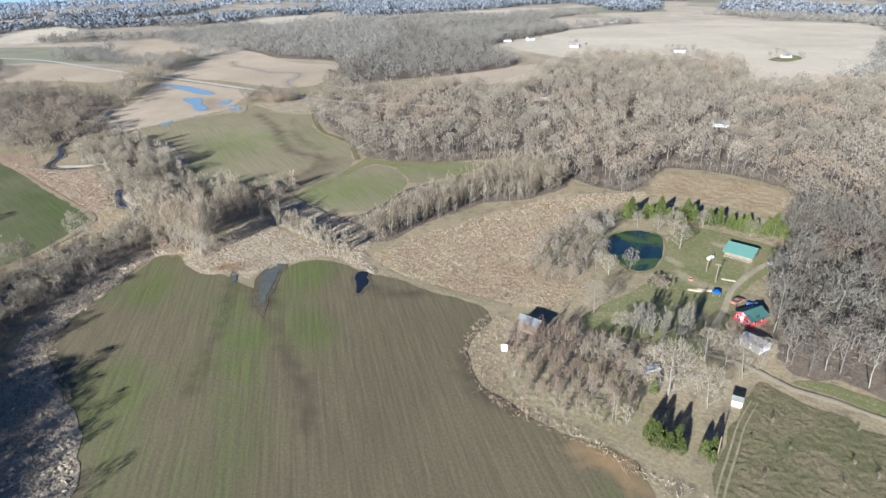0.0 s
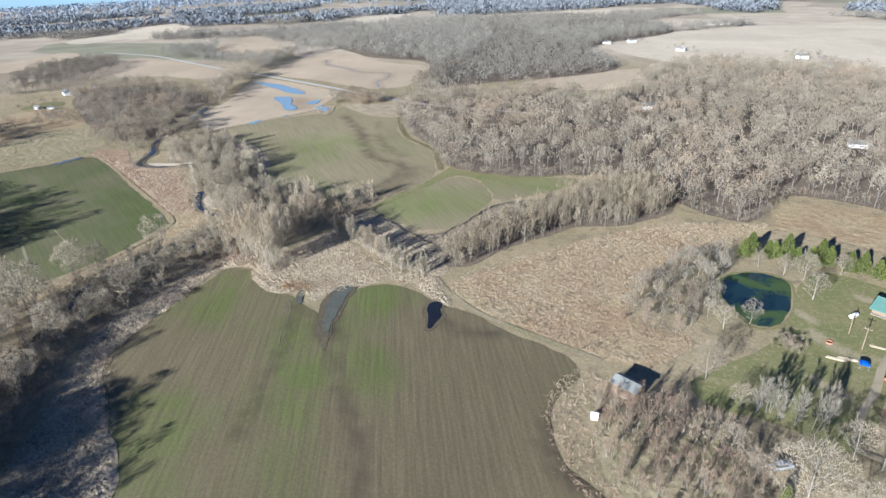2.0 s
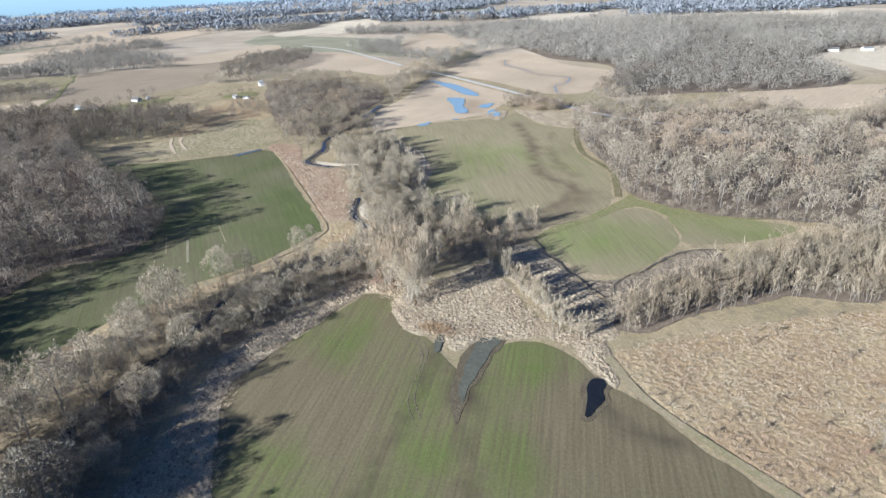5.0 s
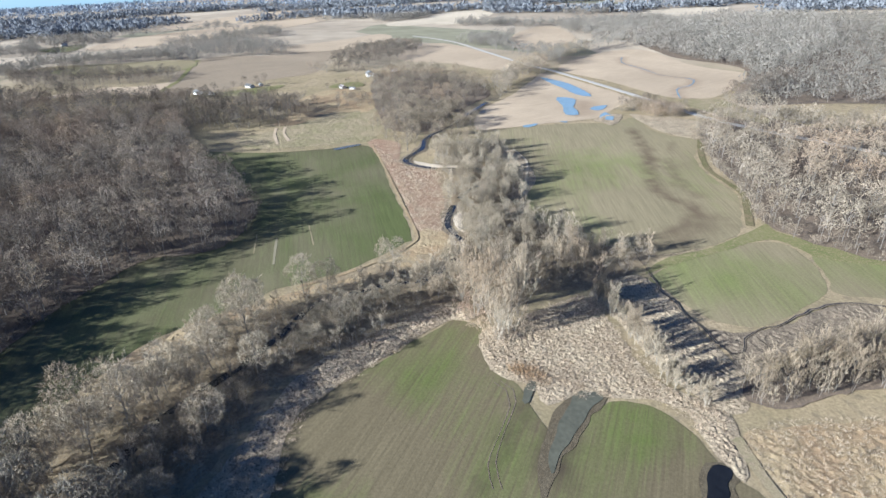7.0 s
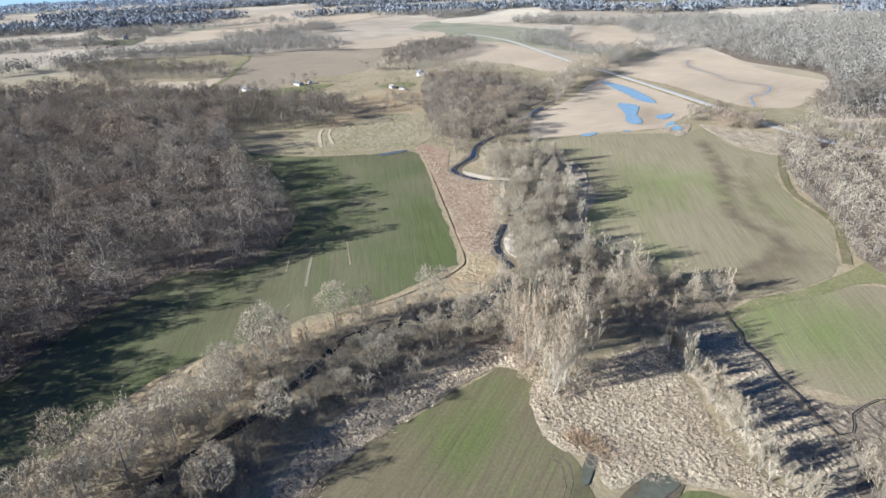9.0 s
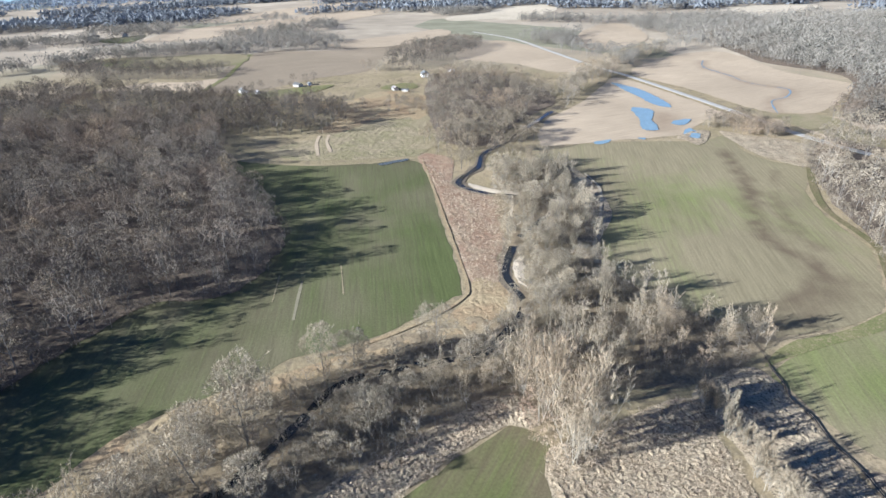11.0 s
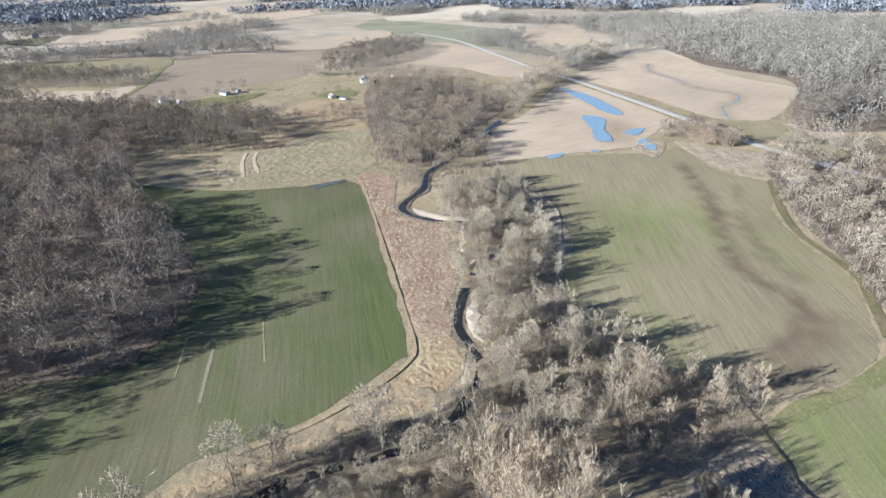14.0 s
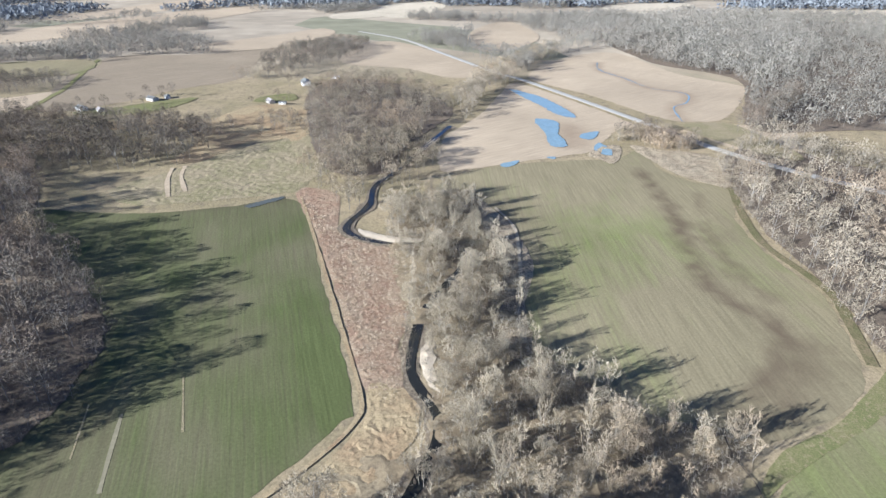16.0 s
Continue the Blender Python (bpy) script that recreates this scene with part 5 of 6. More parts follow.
def on_bank(spots):
    spots = np.array(spots)
    spots = spots[~west_margin(spots)]
    return spots[inside(spots, smooth(TREE_STRIP)) & (distance_to(spots, creek_line) > 3.5)]


NORTH_CREEK = creek_near[:8]
SOUTH_CREEK = creek_near[7:]
plant("creek_tree", BROAD, BARK, PALE_TWIGS, on_bank(along_line(NORTH_CREEK, 5.4, (5, 18), 4, (-1, 1))), "bare grey broad-crowned tree on the creek bank", "trees along the creek", 0.6, 1.0, 2)
plant("creek_tree", BROAD, BARK, PALE_TWIGS, on_bank(along_line(SOUTH_CREEK, 4.4, (4.5, 15), 5, (-1,))), "bare grey-brown tree on the creek bank", "trees along the creek", 0.95, 1.3, 12)
plant("creek_tree", BROAD, BARK, PALE_TWIGS, on_bank(along_line(SOUTH_CREEK, 4.6, (4.5, 14), 6, (1,))), "bare grey tree between creek and reeds", "trees along the creek", 0.5, 0.9, 13)
plant("creek_tree", BROAD, BARK, TWIGS, on_bank(along_line([(-150, 27), (-132, 13), (-114, -6), (-100, -22), (-88, -50)], 11.0, (0, 4), 15, (-1, 1))), "tall bare tree above the reed strip", "trees along the creek", 0.7, 0.95, 14)
plant("creek_tree", BROAD, BARK, PALE_TWIGS, on_bank(along_line([(-206, 74), (-190, 52), (-172, 40), (-152, 29)], 13.0, (0, 3), 16, (1,))), "pale bare tree standing free by the reeds", "trees along the creek", 0.75, 0.95, 15)
spots = [(x, y) for x, y in scatter(smooth([(-300, 158), (-340, 172), (-380, 178), (-400, 160), (-345, 164), (-310, 146), (-270, 130), (-255, 132), (-225, 118), (-214, 130), (-212, 165), (-228, 185), (-242, 172), (-275, 157)]), 9.5) if x < -222]
plant("bank_tree", [BROAD[1], UPRIGHT[0], BROAD[4], UPRIGHT[2]], BARK, PALE_TWIGS, spots, "bare pale-twigged tree in the creek thicket", "trees in the creek thicket", 0.6, 0.95, 3)
plant("poplar", UPRIGHT, PALE_BARK, PALE_TWIGS, [(-196, 118), (-193, 121), (-204, 114), (-199, 125), (-209, 119), (-206, 126), (-213, 112), (-216, 122), (-190, 117)],
      "tall bare poplar with upright pale limbs", "poplars at the field corner", 0.9, 1.15, 5)
row = along_line(POPLAR_ROW, 1.5, (0, 1.2), 6, (1,))
plant("sapling", SLIM, PALE_BARK, PALE_TWIGS, row, "slim pale bare sapling in a row", "row of saplings", 0.8, 1.15, 7)
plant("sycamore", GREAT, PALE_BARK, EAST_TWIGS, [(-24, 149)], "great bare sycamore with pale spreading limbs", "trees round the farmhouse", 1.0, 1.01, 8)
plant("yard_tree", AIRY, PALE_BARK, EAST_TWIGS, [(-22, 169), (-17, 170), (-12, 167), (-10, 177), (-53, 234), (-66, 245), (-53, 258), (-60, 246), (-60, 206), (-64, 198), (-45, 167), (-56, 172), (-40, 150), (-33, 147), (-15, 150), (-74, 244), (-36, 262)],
      "bare grey tree standing in the yard", "trees round the farmhouse", 0.6, 0.95, 9)
# Slim trees added where only tree shadows lie across the lawn.
plant("yard_tree", SLIM, BARK, DARK_TWIGS, [(-40, 171), (-37, 169), (-34, 171), (-30, 172), (-29, 177), (-42, 168)], "slender dark bare tree in place of a shadow on the lawn", "trees on the lawn", 0.9, 1.2, 10)


def conifer(seed, high, wide, tufts, size):
    """A cedar: a thin stem inside a dense cone of upturned foliage sprays."""
    r = np.random.default_rng(seed)
    stem = [cone(np.array((0, 0, -0.1)), np.array((0, 0, high * 0.95)), 0.16, 0.02, 6)]
    f = r.uniform(0.02, 1, tufts) ** 0.8
    a = r.uniform(0, 2 * np.pi, tufts)
    rad = wide * (1 - f ** 1.7) ** 0.8 * (0.82 + 0.18 * np.sin(a * 5 + f * 14)) * r.uniform(0.6, 1.0, tufts) ** 0.5
    out = np.c_[np.cos(a), np.sin(a), np.full(tufts, 0.35)]
    b = np.c_[np.cos(a) * rad, np.sin(a) * rad, high * f * 0.96]
    run = np.c_[np.cos(a) * 0.5, np.sin(a) * 0.5, r.uniform(0.3, 1.2, tufts)] + r.normal(0, 0.3, (tufts, 3))
    tip = b + run * size * r.uniform(0.5, 1.1, (tufts, 1))
    return gather(stem), facing(b, tip, size * 0.55, out + r.normal(0, 0.45, (tufts, 3)))


CEDARS = [conifer(300 + i, h, w, 1500, 0.6) for i, (h, w) in enumerate(((7.4, 2.3), (8.6, 2.5), (6.6, 2.2)))]


def cedar_things(spots, label, group, seed, small=0.85, large=1.15):
    r = random.Random(seed)
    first = [tree_thing("cedar", s, BARK, NEEDLES, label, "conifer") for s in CEDARS]
    for i, (x, y) in enumerate(spots):
        s = r.uniform(small, large)
        m = pose(x, y, 0.1, 0, 0, r.uniform(0, 360)) @ Matrix.Scale(s, 4)
        if i < 3:
            tagged(first[i], group=group).matrix_basis = m
        else:
            copy_thing(first[i % 3], m)


belt = smooth([(-82, 249), (-76, 254), (-67, 258.5), (-58, 262)], False, 2.9).tolist() + smooth([(-52, 263), (-44, 264), (-35, 264), (-26, 268), (-21, 269)], False, 2.8).tolist()
cedar_things([(x + random.Random(i).uniform(-0.6, 0.6), y + random.Random(i + 50).uniform(-0.8, 0.8)) for i, (x, y) in enumerate(belt)], "yellow-green cedar in a windbreak row", "cedar windbreak", 11)
cedar_things([(-21.5, 131.5), (-19.5, 130), (-17, 131), (-14.5, 131.5), (-16, 133.5), (-19, 133), (-10.5, 134), (-9, 135.5), (-8.5, 133), (-27, 147)], "bushy yellow-green cedar at the thicket's edge", "cedars by the thicket", 12, 0.7, 0.85)

# tufts of dead stalks over the rough ground
for nm, outline, gap in (("meadow_stalks", [(-139, 157), (-134, 198), (-118, 254), (-98, 276), (-87, 284), (-91, 244), (-94, 222), (-89, 188), (-67, 186), (-70, 165), (-98, 157)], 1.6),
                         ("marsh_stalks", [(-194, 112), (-196, 122), (-202, 135), (-205, 152), (-186, 151), (-157, 152), (-147, 159), (-140, 150), (-156, 144), (-160, 130), (-163, 120), (-177, 112)], 1.3),
                         ("creek_stalks", [(-415, 110), (-369, 120), (-347, 138), (-301, 131), (-269, 119), (-273, 111), (-362, 112)], 1.6),
                         ("strip_stalks", [(-210, 108), (-191, 86), (-173, 62), (-140, 54), (-112, 40), (-95, 15), (-105, 8), (-122, 20), (-166, 48), (-200, 79)], 1.3),
                         ("margin_stalks", [(-72, 128), (-79, 138), (-80, 150), (-70, 152), (-58, 128), (-35, 125), (-14, 122), (-6, 126), (-8, 118), (-30, 120), (-55, 119)], 1.8)):
    stand(nm, scatter(smooth(outline), gap), TUFT_SHAPES, [STALKS, STALKS], "tufts of dead tan stalks", "dead grass", 0.5, 1.3)


# ---------------------------------------------------------------- buildings and vehicles
def part(name, bm, mat, parent, label=""):
    """One mesh under a thing or under a part."""
    me = bpy.data.meshes.new(name)
    bm.to_mesh(me)
    bm.free()
    me.materials.append(mat)
    ob = new(name, me)
    ob.parent = parent
    return tagged(ob, label)


def box(lo, hi, bevel=0.0, bm=None):
    bm = bm or bmesh.new()
    made = bmesh.ops.create_cube(bm, size=1)["verts"]
    c = [(a + b) / 2 for a, b in zip(lo, hi)]
    bmesh.ops.scale(bm, vec=[b - a for a, b in zip(lo, hi)], verts=made)
    bmesh.ops.translate(bm, vec=c, verts=made)
    if bevel:
        edges = list({e for v in made for e in v.link_edges})
        bmesh.ops.bevel(bm, geom=edges, offset=bevel, segments=1, affect="EDGES")
    return bm


def disc(centre, radius, depth, axis="X", sides=14):
    bm = bmesh.new()
    bmesh.ops.create_cone(bm, cap_ends=True, segments=sides, radius1=radius, radius2=radius, depth=depth)
    turn = {"X": Matrix.Rotation(radians(90), 4, "Y"), "Y": Matrix.Rotation(radians(90), 4, "X"), "Z": Matrix.Identity(4)}[axis]
    bmesh.ops.transform(bm, matrix=Matrix.Translation(centre) @ turn, verts=bm.verts)
    return bm


def prism(profile, x0, x1):
    """A profile in y and z, drawn out along x."""
    bm = bmesh.new()
    a = [bm.verts.new((x0, y, z)) for y, z in profile]
    b = [bm.verts.new((x1, y, z)) for y, z in profile]
    n = len(profile)
    bm.faces.new(a)
    bm.faces.new(b[::-1])
    for i in range(n):
        bm.faces.new((a[i], b[i], b[(i + 1) % n], a[(i + 1) % n]))
    bmesh.ops.recalc_face_normals(bm, faces=bm.faces)
    return bm


def building(name, at, turn, length, width, eaves, ridge, walls, roof, label, category, over=0.4, openings=(), ribs=0, group="", porch=0.0, chimney=False, trim=None):
    """A gabled building along its own x: a wall a side, two roof slopes, doors and windows."""
    top = tagged(new(name), label, category, group)
    top.matrix_basis = pose(at[0], at[1], 0.12, 0, 0, turn)
    L, W, t = length / 2, width / 2, 0.18
    part("foundation", box((-L - 0.05, -W - 0.05, -0.3), (L + 0.05, W + 0.05, 0.15)), GRAVEL, top)
    part("wall", box((-L, -W, 0.15), (L, -W + t, eaves)), walls, top)
    part("wall", box((-L, W - t, 0.15), (L, W, eaves)), walls, top)
    gable = [(-W + t, 0.15), (W - t, 0.15), (W - t, eaves), (0, ridge - 0.1), (-W + t, eaves)]
    part("gable_wall", prism(gable, -L, -L + t), walls, top)
    part("gable_wall", prism(gable, L - t, L), walls, top)
    slope = math.atan2(ridge - eaves, W)
    drop = over * math.tan(slope)
    for side in (-1, 1):
        ex = porch if side < 0 else 0.0
        low = eaves - drop - ex * 0.25
        pr = [(0, ridge + 0.02), (0, ridge + 0.16), (side * (W + over + ex), low + 0.16), (side * (W + over + ex), low)]
        slab = part("roof_slope", prism(pr, -L - over, L + over), roof, top)
        for k in range(ribs):
            x = -L + (k + 0.5) * length / ribs
            part("rib", prism([(0, ridge + 0.165), (0, ridge + 0.22), (side * (W + over + ex), low + 0.22), (side * (W + over + ex), low + 0.165)], x - 0.04, x + 0.04), roof, slab)
    part("ridge_cap", box((-L - over, -0.18, ridge + 0.08), (L + over, 0.18, ridge + 0.2), 0.04), roof, top)
    if porch:
        for k in range(5):
            x = -L + 0.3 + k * (length - 0.6) / 4
            part("porch_post", box((x - 0.08, -W - porch + 0.1, 0.0), (x + 0.08, -W - porch + 0.26, eaves - 0.35)), BROWN_BOARD, top)
        part("porch_floor", box((-L, -W - porch, -0.1), (L, -W - 0.06, 0.12)), GRAVEL, top)
    for kind, side, u, z0, wide, high in openings:
        if side in "fb":
            y = -W if side == "f" else W
            s = -1 if side == "f" else 1
            lo, hi = (u - wide / 2, min(y, y + s * 0.05), z0), (u + wide / 2, max(y, y + s * 0.05), z0 + high)
            frame_lo, frame_hi = (lo[0] - 0.1, min(y - s * 0.02, y + s * 0.035), z0 - 0.1), (hi[0] + 0.1, max(y - s * 0.02, y + s * 0.035), z0 + high + 0.1)
        else:
            x = -L if side == "l" else L
            s = -1 if side == "l" else 1
            lo, hi = (min(x, x + s * 0.05), u - wide / 2, z0), (max(x, x + s * 0.05), u + wide / 2, z0 + high)
            frame_lo, frame_hi = (min(x - s * 0.02, x + s * 0.035), lo[1] - 0.1, z0 - 0.1), (max(x - s * 0.02, x + s * 0.035), hi[1] + 0.1, z0 + high + 0.1)
        ob = part(kind, box(frame_lo, frame_hi), trim or WHITE_PAINT, top)
        part("pane" if kind == "window" else "panel", box(lo, hi), DARK_GLASS if kind == "window" else (trim or WHITE_PAINT), ob)
    if chimney:
        part("chimney", box((L * 0.4, 0.4, ridge - 0.8), (L * 0.4 + 0.7, 1.1, ridge + 0.9), 0.03), BROWN_BOARD, top)
    return top


building("barn", (-33.5, 241.5), -3, 9.4, 6.2, 2.6, 4.2, BROWN_BOARD, GREEN_METAL, "long barn with a pale green metal roof and open porch", "barn", 0.5,
         (("door", "f", -3, 0.15, 2.6, 2.3), ("door", "f", 1.5, 0.15, 1.0, 2.0), ("window", "f", 3.8, 1.1, 1.1, 0.9), ("window", "l", 0, 1.2, 1.2, 1.0), ("door", "r", 0, 0.15, 2.4, 2.3)), 8, porch=1.6, trim=BROWN_BOARD)
building("farmhouse", (-18.4, 197), 66, 6.8, 5.8, 2.4, 3.9, RED_SIDING, GREEN_SHINGLE, "red farmhouse with white trim and a dark green roof", "house", 0.5,
         (("window", "l", -1.7, 1.0, 0.8, 0.9), ("window", "l", 1.7, 1.0, 0.8, 0.9), ("window", "l", 0, 2.7, 0.6, 0.5), ("door", "l", 0.2, 0.15, 0.8, 1.9),
          ("window", "f", -1.6, 1.0, 1.0, 1.1), ("window", "f", 1.6, 1.0, 1.0, 1.1), ("window", "b", 0, 1.0, 1.3, 1.1)))
building("garage", (-13.5, 183.5), -18, 6.0, 4.4, 2.3, 3.3, WHITE_PAINT, GREY_SHINGLE, "white garage with a grey shingle roof", "garage", 0.35,
         (("door", "f", -1.45, 0.15, 2.3, 1.95), ("door", "f", 1.45, 0.15, 2.3, 1.95), ("window", "l", 0, 1.1, 0.9, 0.9)), trim=GREY_TIN)
building("field_shed", (-66.2, 152.5), 2, 6.4, 4.0, 3.0, 4.1, BROWN_BOARD, GREY_TIN, "old board shed with a weathered tin roof", "shed", 0.4,
         (("door", "f", 0, 0.15, 2.2, 2.4), ("window", "r", 0, 1.3, 0.8, 0.8)), 7, trim=BROWN_BOARD)
building("garden_shed", (-10, 155.5), 10, 2.3, 1.9, 1.7, 2.3, WHITE_PAINT, GREY_TIN, "small white garden shed with a tin roof", "shed", 0.2, (("door", "f", 0, 0.15, 0.8, 1.45),))
building("pump_house", (-66, 139), 30, 1.5, 1.3, 1.3, 1.7, WHITE_PAINT, WHITE_PAINT, "small white hut at the field's edge", "hut", 0.15, (("door", "f", 0, 0.15, 0.6, 1.05),))
for at, turn, size, wall, roofing in (((-630, -18), 30, 1.2, WHITE_PAINT, GREY_TIN), ((-622, -5), 20, 0.9, CREAM_SIDING, GREY_SHINGLE), ((-649, 26), 40, 1.1, CREAM_SIDING, DARK_SHINGLE),
                                      ((-655, 36), 10, 0.8, WHITE_PAINT, GREY_TIN), ((-614, 110), 15, 1.0, CREAM_SIDING, GREY_SHINGLE), ((-606, 118), 70, 0.7, CREAM_SIDING, DARK_SHINGLE),
                                      ((-675, 143), 0, 1.6, WHITE_PAINT, GREY_TIN), ((-697, 172), 60, 0.8, CREAM_SIDING, GREY_SHINGLE), ((-530, 806), 30, 1.6, CREAM_SIDING, DARK_SHINGLE),
                                      ((-512, 842), 60, 1.5, WHITE_PAINT, GREY_TIN), ((-406, 790), 10, 1.6, CREAM_SIDING, GREY_SHINGLE), ((-246, 447), 35, 1.7, CREAM_SIDING, DARK_SHINGLE),
                                      ((-102, 437), 20, 1.3, WHITE_PAINT, GREY_TIN), ((-548, 1205), 20, 2.2, CREAM_SIDING, GREY_SHINGLE), ((-1180, -290), 20, 2.0, CREAM_SIDING, DARK_SHINGLE),
                                      ((-267, 805), 15, 1.7, WHITE_PAINT, GREY_TIN), ((-149, 816), 40, 1.4, CREAM_SIDING, GREY_SHINGLE), ((-565, 1190), 50, 1.7, CREAM_SIDING, DARK_SHINGLE)):
    size *= 0.62
    building("far_house", at, turn, 12 * size, 7 * size, 3 * size, 4.8 * size, wall, roofing, "pale farm building far off among trees", "house", 0.4,
             (("window", "f", -2, 0.7, 0.9, 0.8), ("window", "f", 2, 0.7, 0.9, 0.8), ("door", "f", 0, 0.15, 0.9, 1.5)), group="far farm buildings").location.z += float(terrain(np.array(at[0]), np.array(at[1])))


def car(at, turn, paint, label, truck=False):
    """A parked car or pickup: body, cabin, panes, wheels with rims, lights."""
    top = tagged(new("pickup" if truck else "car"), label, "pickup" if truck else "car", "parked vehicles")
    top.matrix_basis = pose(at[0], at[1], 0.3, 0, 0, turn)
    part("body", box((-2.3, -0.9, 0.35), (2.3, 0.9, 0.95), 0.12), paint, top)
    x0, x1 = (-0.3, 1.3) if truck else (-1.6, 1.0)
    cab = bmesh.new()
    lo = [cab.verts.new(v) for v in ((x0, -0.82, 0.95), (x1, -0.82, 0.95), (x1, 0.82, 0.95), (x0, 0.82, 0.95))]
    hi = [cab.verts.new(v) for v in ((x0 + 0.3, -0.65, 1.5), (x1 - 0.55, -0.65, 1.5), (x1 - 0.55, 0.65, 1.5), (x0 + 0.3, 0.65, 1.5))]
    cab.faces.new(hi)
    for i in range(4):
        cab.faces.new((lo[i], lo[(i + 1) % 4], hi[(i + 1) % 4], hi[i]))
    part("cabin", cab, DARK_GLASS, top, "dark glass cabin")
    part("roof_panel", box((x0 + 0.28, -0.67, 1.49), (x1 - 0.53, 0.67, 1.55), 0.02), paint, top)
    for sx in (-1.45, 1.45):
        for sy in (-0.85, 0.85):
            w = part("wheel", disc((sx, sy, 0.34), 0.34, 0.22, "Y"), RUBBER, top)
            part("rim", disc((sx, sy * 1.14, 0.34), 0.2, 0.05, "Y", 10), STEEL, w)
    for sy in (-0.65, 0.65):
        part("headlight", box((2.27, sy - 0.18, 0.62), (2.33, sy + 0.18, 0.8)), WHITE_PAINT, top)
        part("tail_light", box((-2.33, sy - 0.15, 0.62), (-2.27, sy + 0.15, 0.8)), RED_SIDING, top)
    return top


SILVER = plain_material("silver_car_paint", (0.5, 0.52, 0.55), 0.35, 0.5, 0.5, 1, 0.05)
BLUE_PAINT = plain_material("blue_car_paint", (0.08, 0.16, 0.4), 0.35, 0.0, 0.5, 1, 0.05)
ORANGE_PAINT = plain_material("faded_orange_paint", (0.34, 0.15, 0.085), 0.6, 0.0, 0.5, 1, 0.1)
car((-21, 249), 15, SILVER, "silver car parked behind the barn")
car((-20, 245), 20, WHITE_PAINT, "white pickup parked behind the barn", True)
car((-22, 240), 40, SILVER, "silver pickup parked beside the barn", True)
car((-19.5, 205.5), 10, BLUE_PAINT, "blue pickup parked by the farmhouse", True)
car((-24.3, 205), 70, ORANGE_PAINT, "faded orange car parked by the farmhouse")
car((-31, 155), 60, SILVER, "silver car under the sycamore")


def canopy_tent(at):
    """A small blue canopy on four legs."""
    top = tagged(new("canopy_tent"), "small blue tarpaulin canopy on four legs", "canopy")
    top.matrix_basis = pose(at[0], at[1], 0.14, 0, 0, 20) @ Matrix.Scale(0.75, 4)
    for sx in (-1.3, 1.3):
        for sy in (-1.3, 1.3):
            part("leg", box((sx - 0.04, sy - 0.04, 0), (sx + 0.04, sy + 0.04, 2.1)), STEEL, top)
    bm = bmesh.new()
    ring = [bm.verts.new((x, y, 1.75)) for x, y in ((-1.5, -1.5), (1.5, -1.5), (1.5, 1.5), (-1.5, 1.5))]
    rim = [bm.verts.new((x, y, 2.1)) for x, y in ((-1.5, -1.5), (1.5, -1.5), (1.5, 1.5), (-1.5, 1.5))]
    peak = bm.verts.new((0, 0, 2.9))
    for i in range(4):
        bm.faces.new((ring[i], ring[(i + 1) % 4], rim[(i + 1) % 4], rim[i]))
        bm.faces.new((rim[i], rim[(i + 1) % 4], peak))
    bmesh.ops.solidify(bm, geom=bm.faces[:], thickness=0.03)
    part("canopy", bm, BLUE_TARP, top)


canopy_tent((-31, 206))


def gas_tank(at):
    """A white gas tank, lying on two feet."""
    top = tagged(new("gas_tank"), "white gas tank on two feet beside the barn", "tank")
    top.matrix_basis = pose(at[0], at[1], 0.14, 0, 0, 75)
    bm = disc((0, 0, 0.95), 0.6, 2.6, "X", 16)
    for x in (-1.3, 1.3):
        bmesh.ops.create_uvsphere(bm, u_segments=12, v_segments=8, radius=0.6, matrix=Matrix.Translation((x, 0, 0.95)) @ Matrix.Diagonal((0.5, 1, 1, 1)))
    part("tank", bm, WHITE_PAINT, top)
    part("dome", disc((0, 0, 1.6), 0.2, 0.25, "Z", 10), WHITE_PAINT, top)
    for x in (-0.8, 0.8):
        part("foot", box((x - 0.15, -0.45, 0), (x + 0.15, 0.45, 0.45)), GRAVEL, top)


gas_tank((-41, 231))


def post(at, high, label, name="wooden_post", arm=False):
    top = tagged(new(name), label, "post")
    top.matrix_basis = pose(at[0], at[1], 0.05)
    bm = bmesh.new()
    bmesh.ops.create_cone(bm, cap_ends=True, segments=10, radius1=0.17, radius2=0.12, depth=high, matrix=Matrix.Translation((0, 0, high / 2)))
    part("shaft", bm, BROWN_BOARD, top)
    if arm:
        part("crossarm", box((-0.9, -0.06, high - 0.6), (0.9, 0.06, high - 0.45)), BROWN_BOARD, top)
        for x in (-0.75, 0.75):
            part("insulator", disc((x, 0, high - 0.38), 0.06, 0.16, "Z", 8), WHITE_PAINT, top)


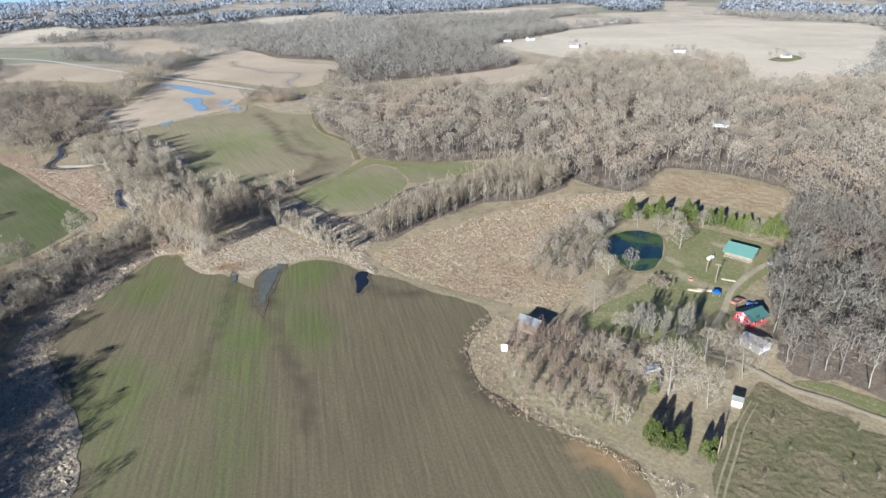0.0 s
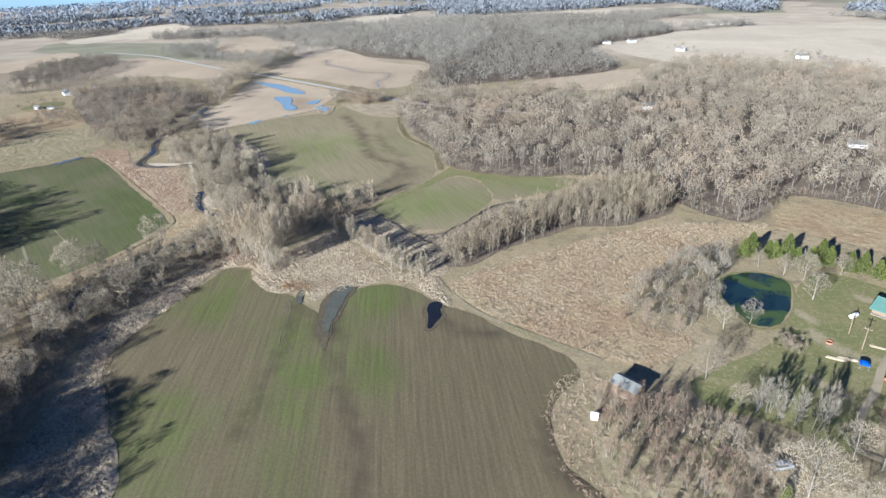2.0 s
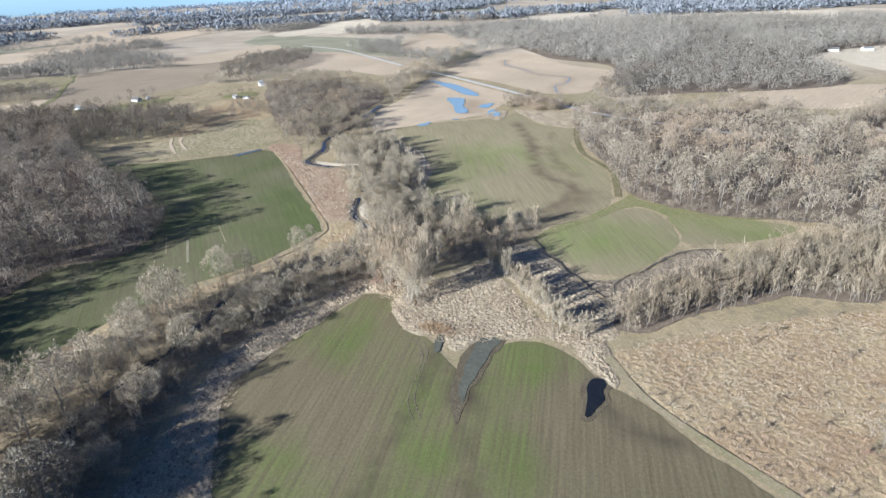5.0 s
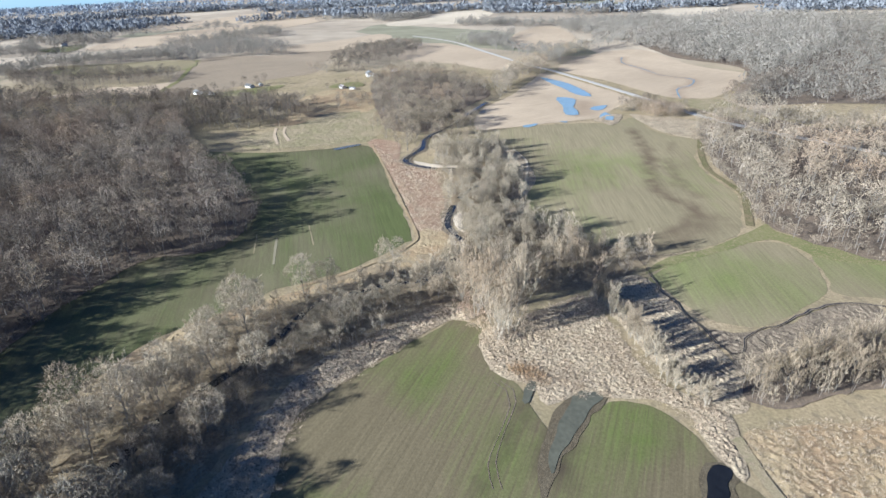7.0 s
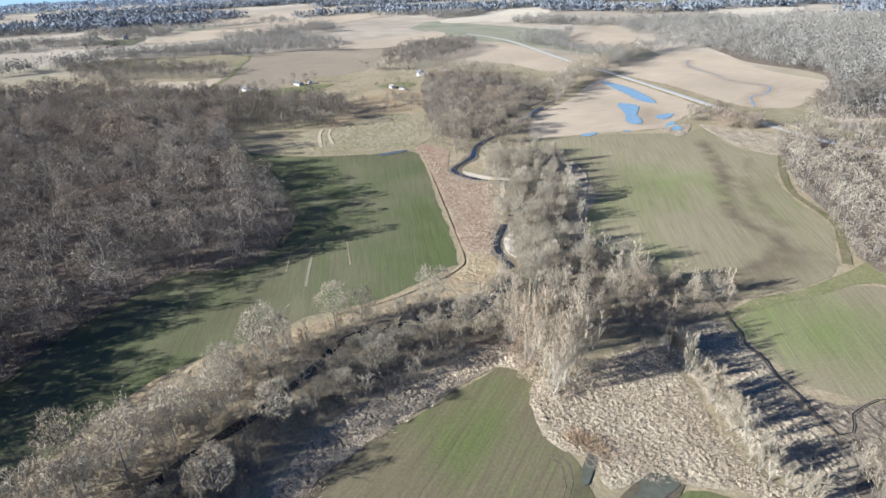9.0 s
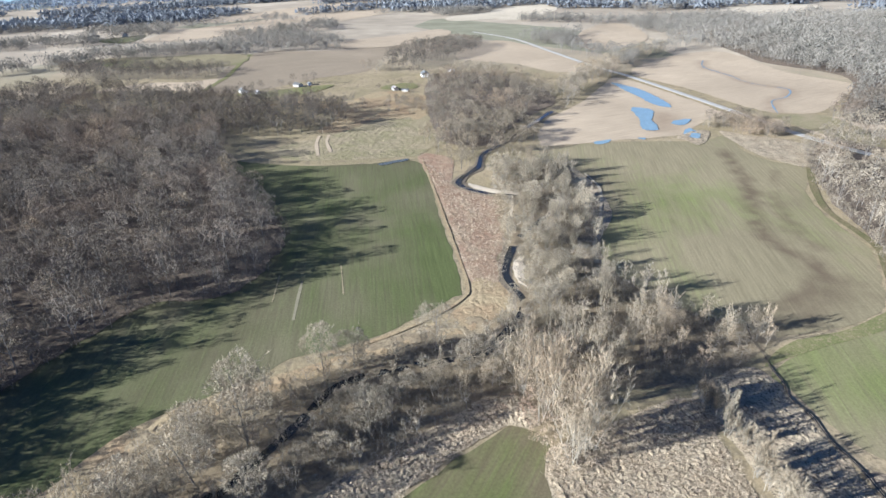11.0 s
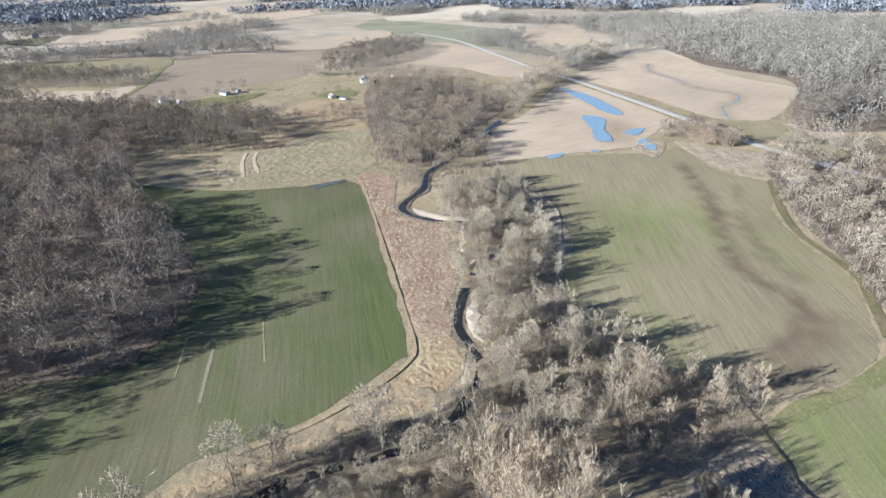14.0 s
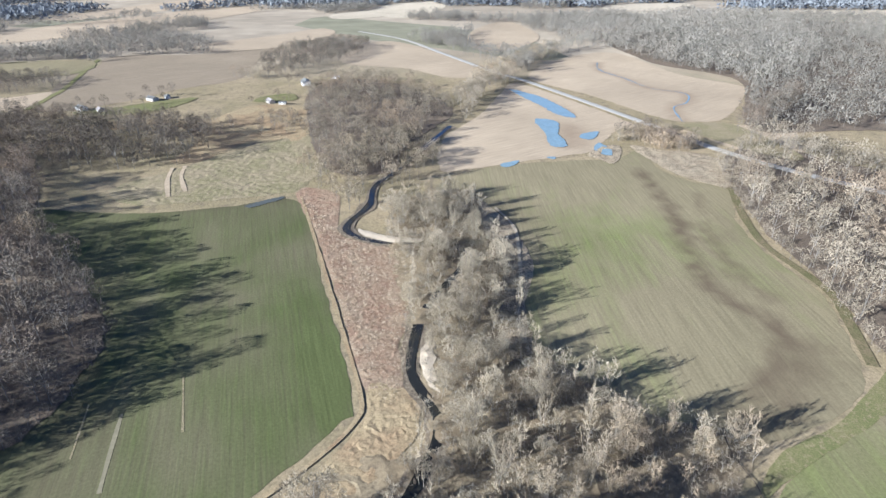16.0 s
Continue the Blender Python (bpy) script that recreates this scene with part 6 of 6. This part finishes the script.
post((-39, 221), 6, "pale wooden pole on the lawn", "wooden_pole")
post((-34, 215), 7, "pale wooden pole with a crossarm on the lawn", "utility_pole", True)
post((-8, 135), 6, "pale wooden pole at the pasture's edge", "wooden_pole")


def board_stack(at, turn, label, n=6):
    top = tagged(new("board_stack"), label, "boards")
    top.matrix_basis = pose(at[0], at[1], 0.15, 0, 0, turn)
    r = random.Random(int(at[0] * 7))
    for k in range(n):
        y, z = (k % 3) * 0.35 - 0.35, 0.05 + (k // 3) * 0.12
        part("board", box((-2.2 + r.uniform(-0.2, 0.2), y, z - 0.05), (2.2 + r.uniform(-0.2, 0.2), y + 0.3, z + 0.05)), STRAW_BOARD, top)


STRAW_BOARD = plain_material("pale_new_boards", (0.5, 0.4, 0.27), 0.8, grain=2)
board_stack((-35, 207), 25, "pale boards stacked on the grass")
board_stack((-37, 205), 20, "pale boards stacked on the grass")
board_stack((-31, 219), 15, "pale boards stacked on the lawn", 3)


def fire_ring(at):
    top = tagged(new("fire_ring"), "rusty fire ring on bare ground", "fire pit")
    top.matrix_basis = pose(at[0], at[1], 0.14)
    bm = bmesh.new()
    n = 16
    for k in range(n):
        a0, a1 = 2 * math.pi * k / n, 2 * math.pi * (k + 1) / n
        for r0, r1, z0, z1 in ((0.9, 0.9, 0, 0.4), (0.9, 0.82, 0.4, 0.4), (0.82, 0.82, 0.4, 0)):
            bm.faces.new([bm.verts.new((math.cos(a) * rr, math.sin(a) * rr, zz)) for a, rr, zz in ((a0, r0, z0), (a1, r0, z0), (a1, r1, z1), (a0, r1, z1))])
    bmesh.ops.remove_doubles(bm, verts=bm.verts, dist=0.001)
    part("ring", bm, ORANGE_PAINT, top, "rusty steel ring")
    part("ashes", disc((0, 0, 0.08), 0.8, 0.12, "Z", 16), RUBBER, top)


fire_ring((-41, 212))
stand("brush_pile", np.array([(-48 + x, 203 + y) for x, y in np.random.default_rng(2).normal(0, 1.9, (60, 2))]), SHRUB_SHAPES, [BARK, BRUSH_TWIGS], "heap of cut reddish brush", "brush pile", 0.3, 0.5)
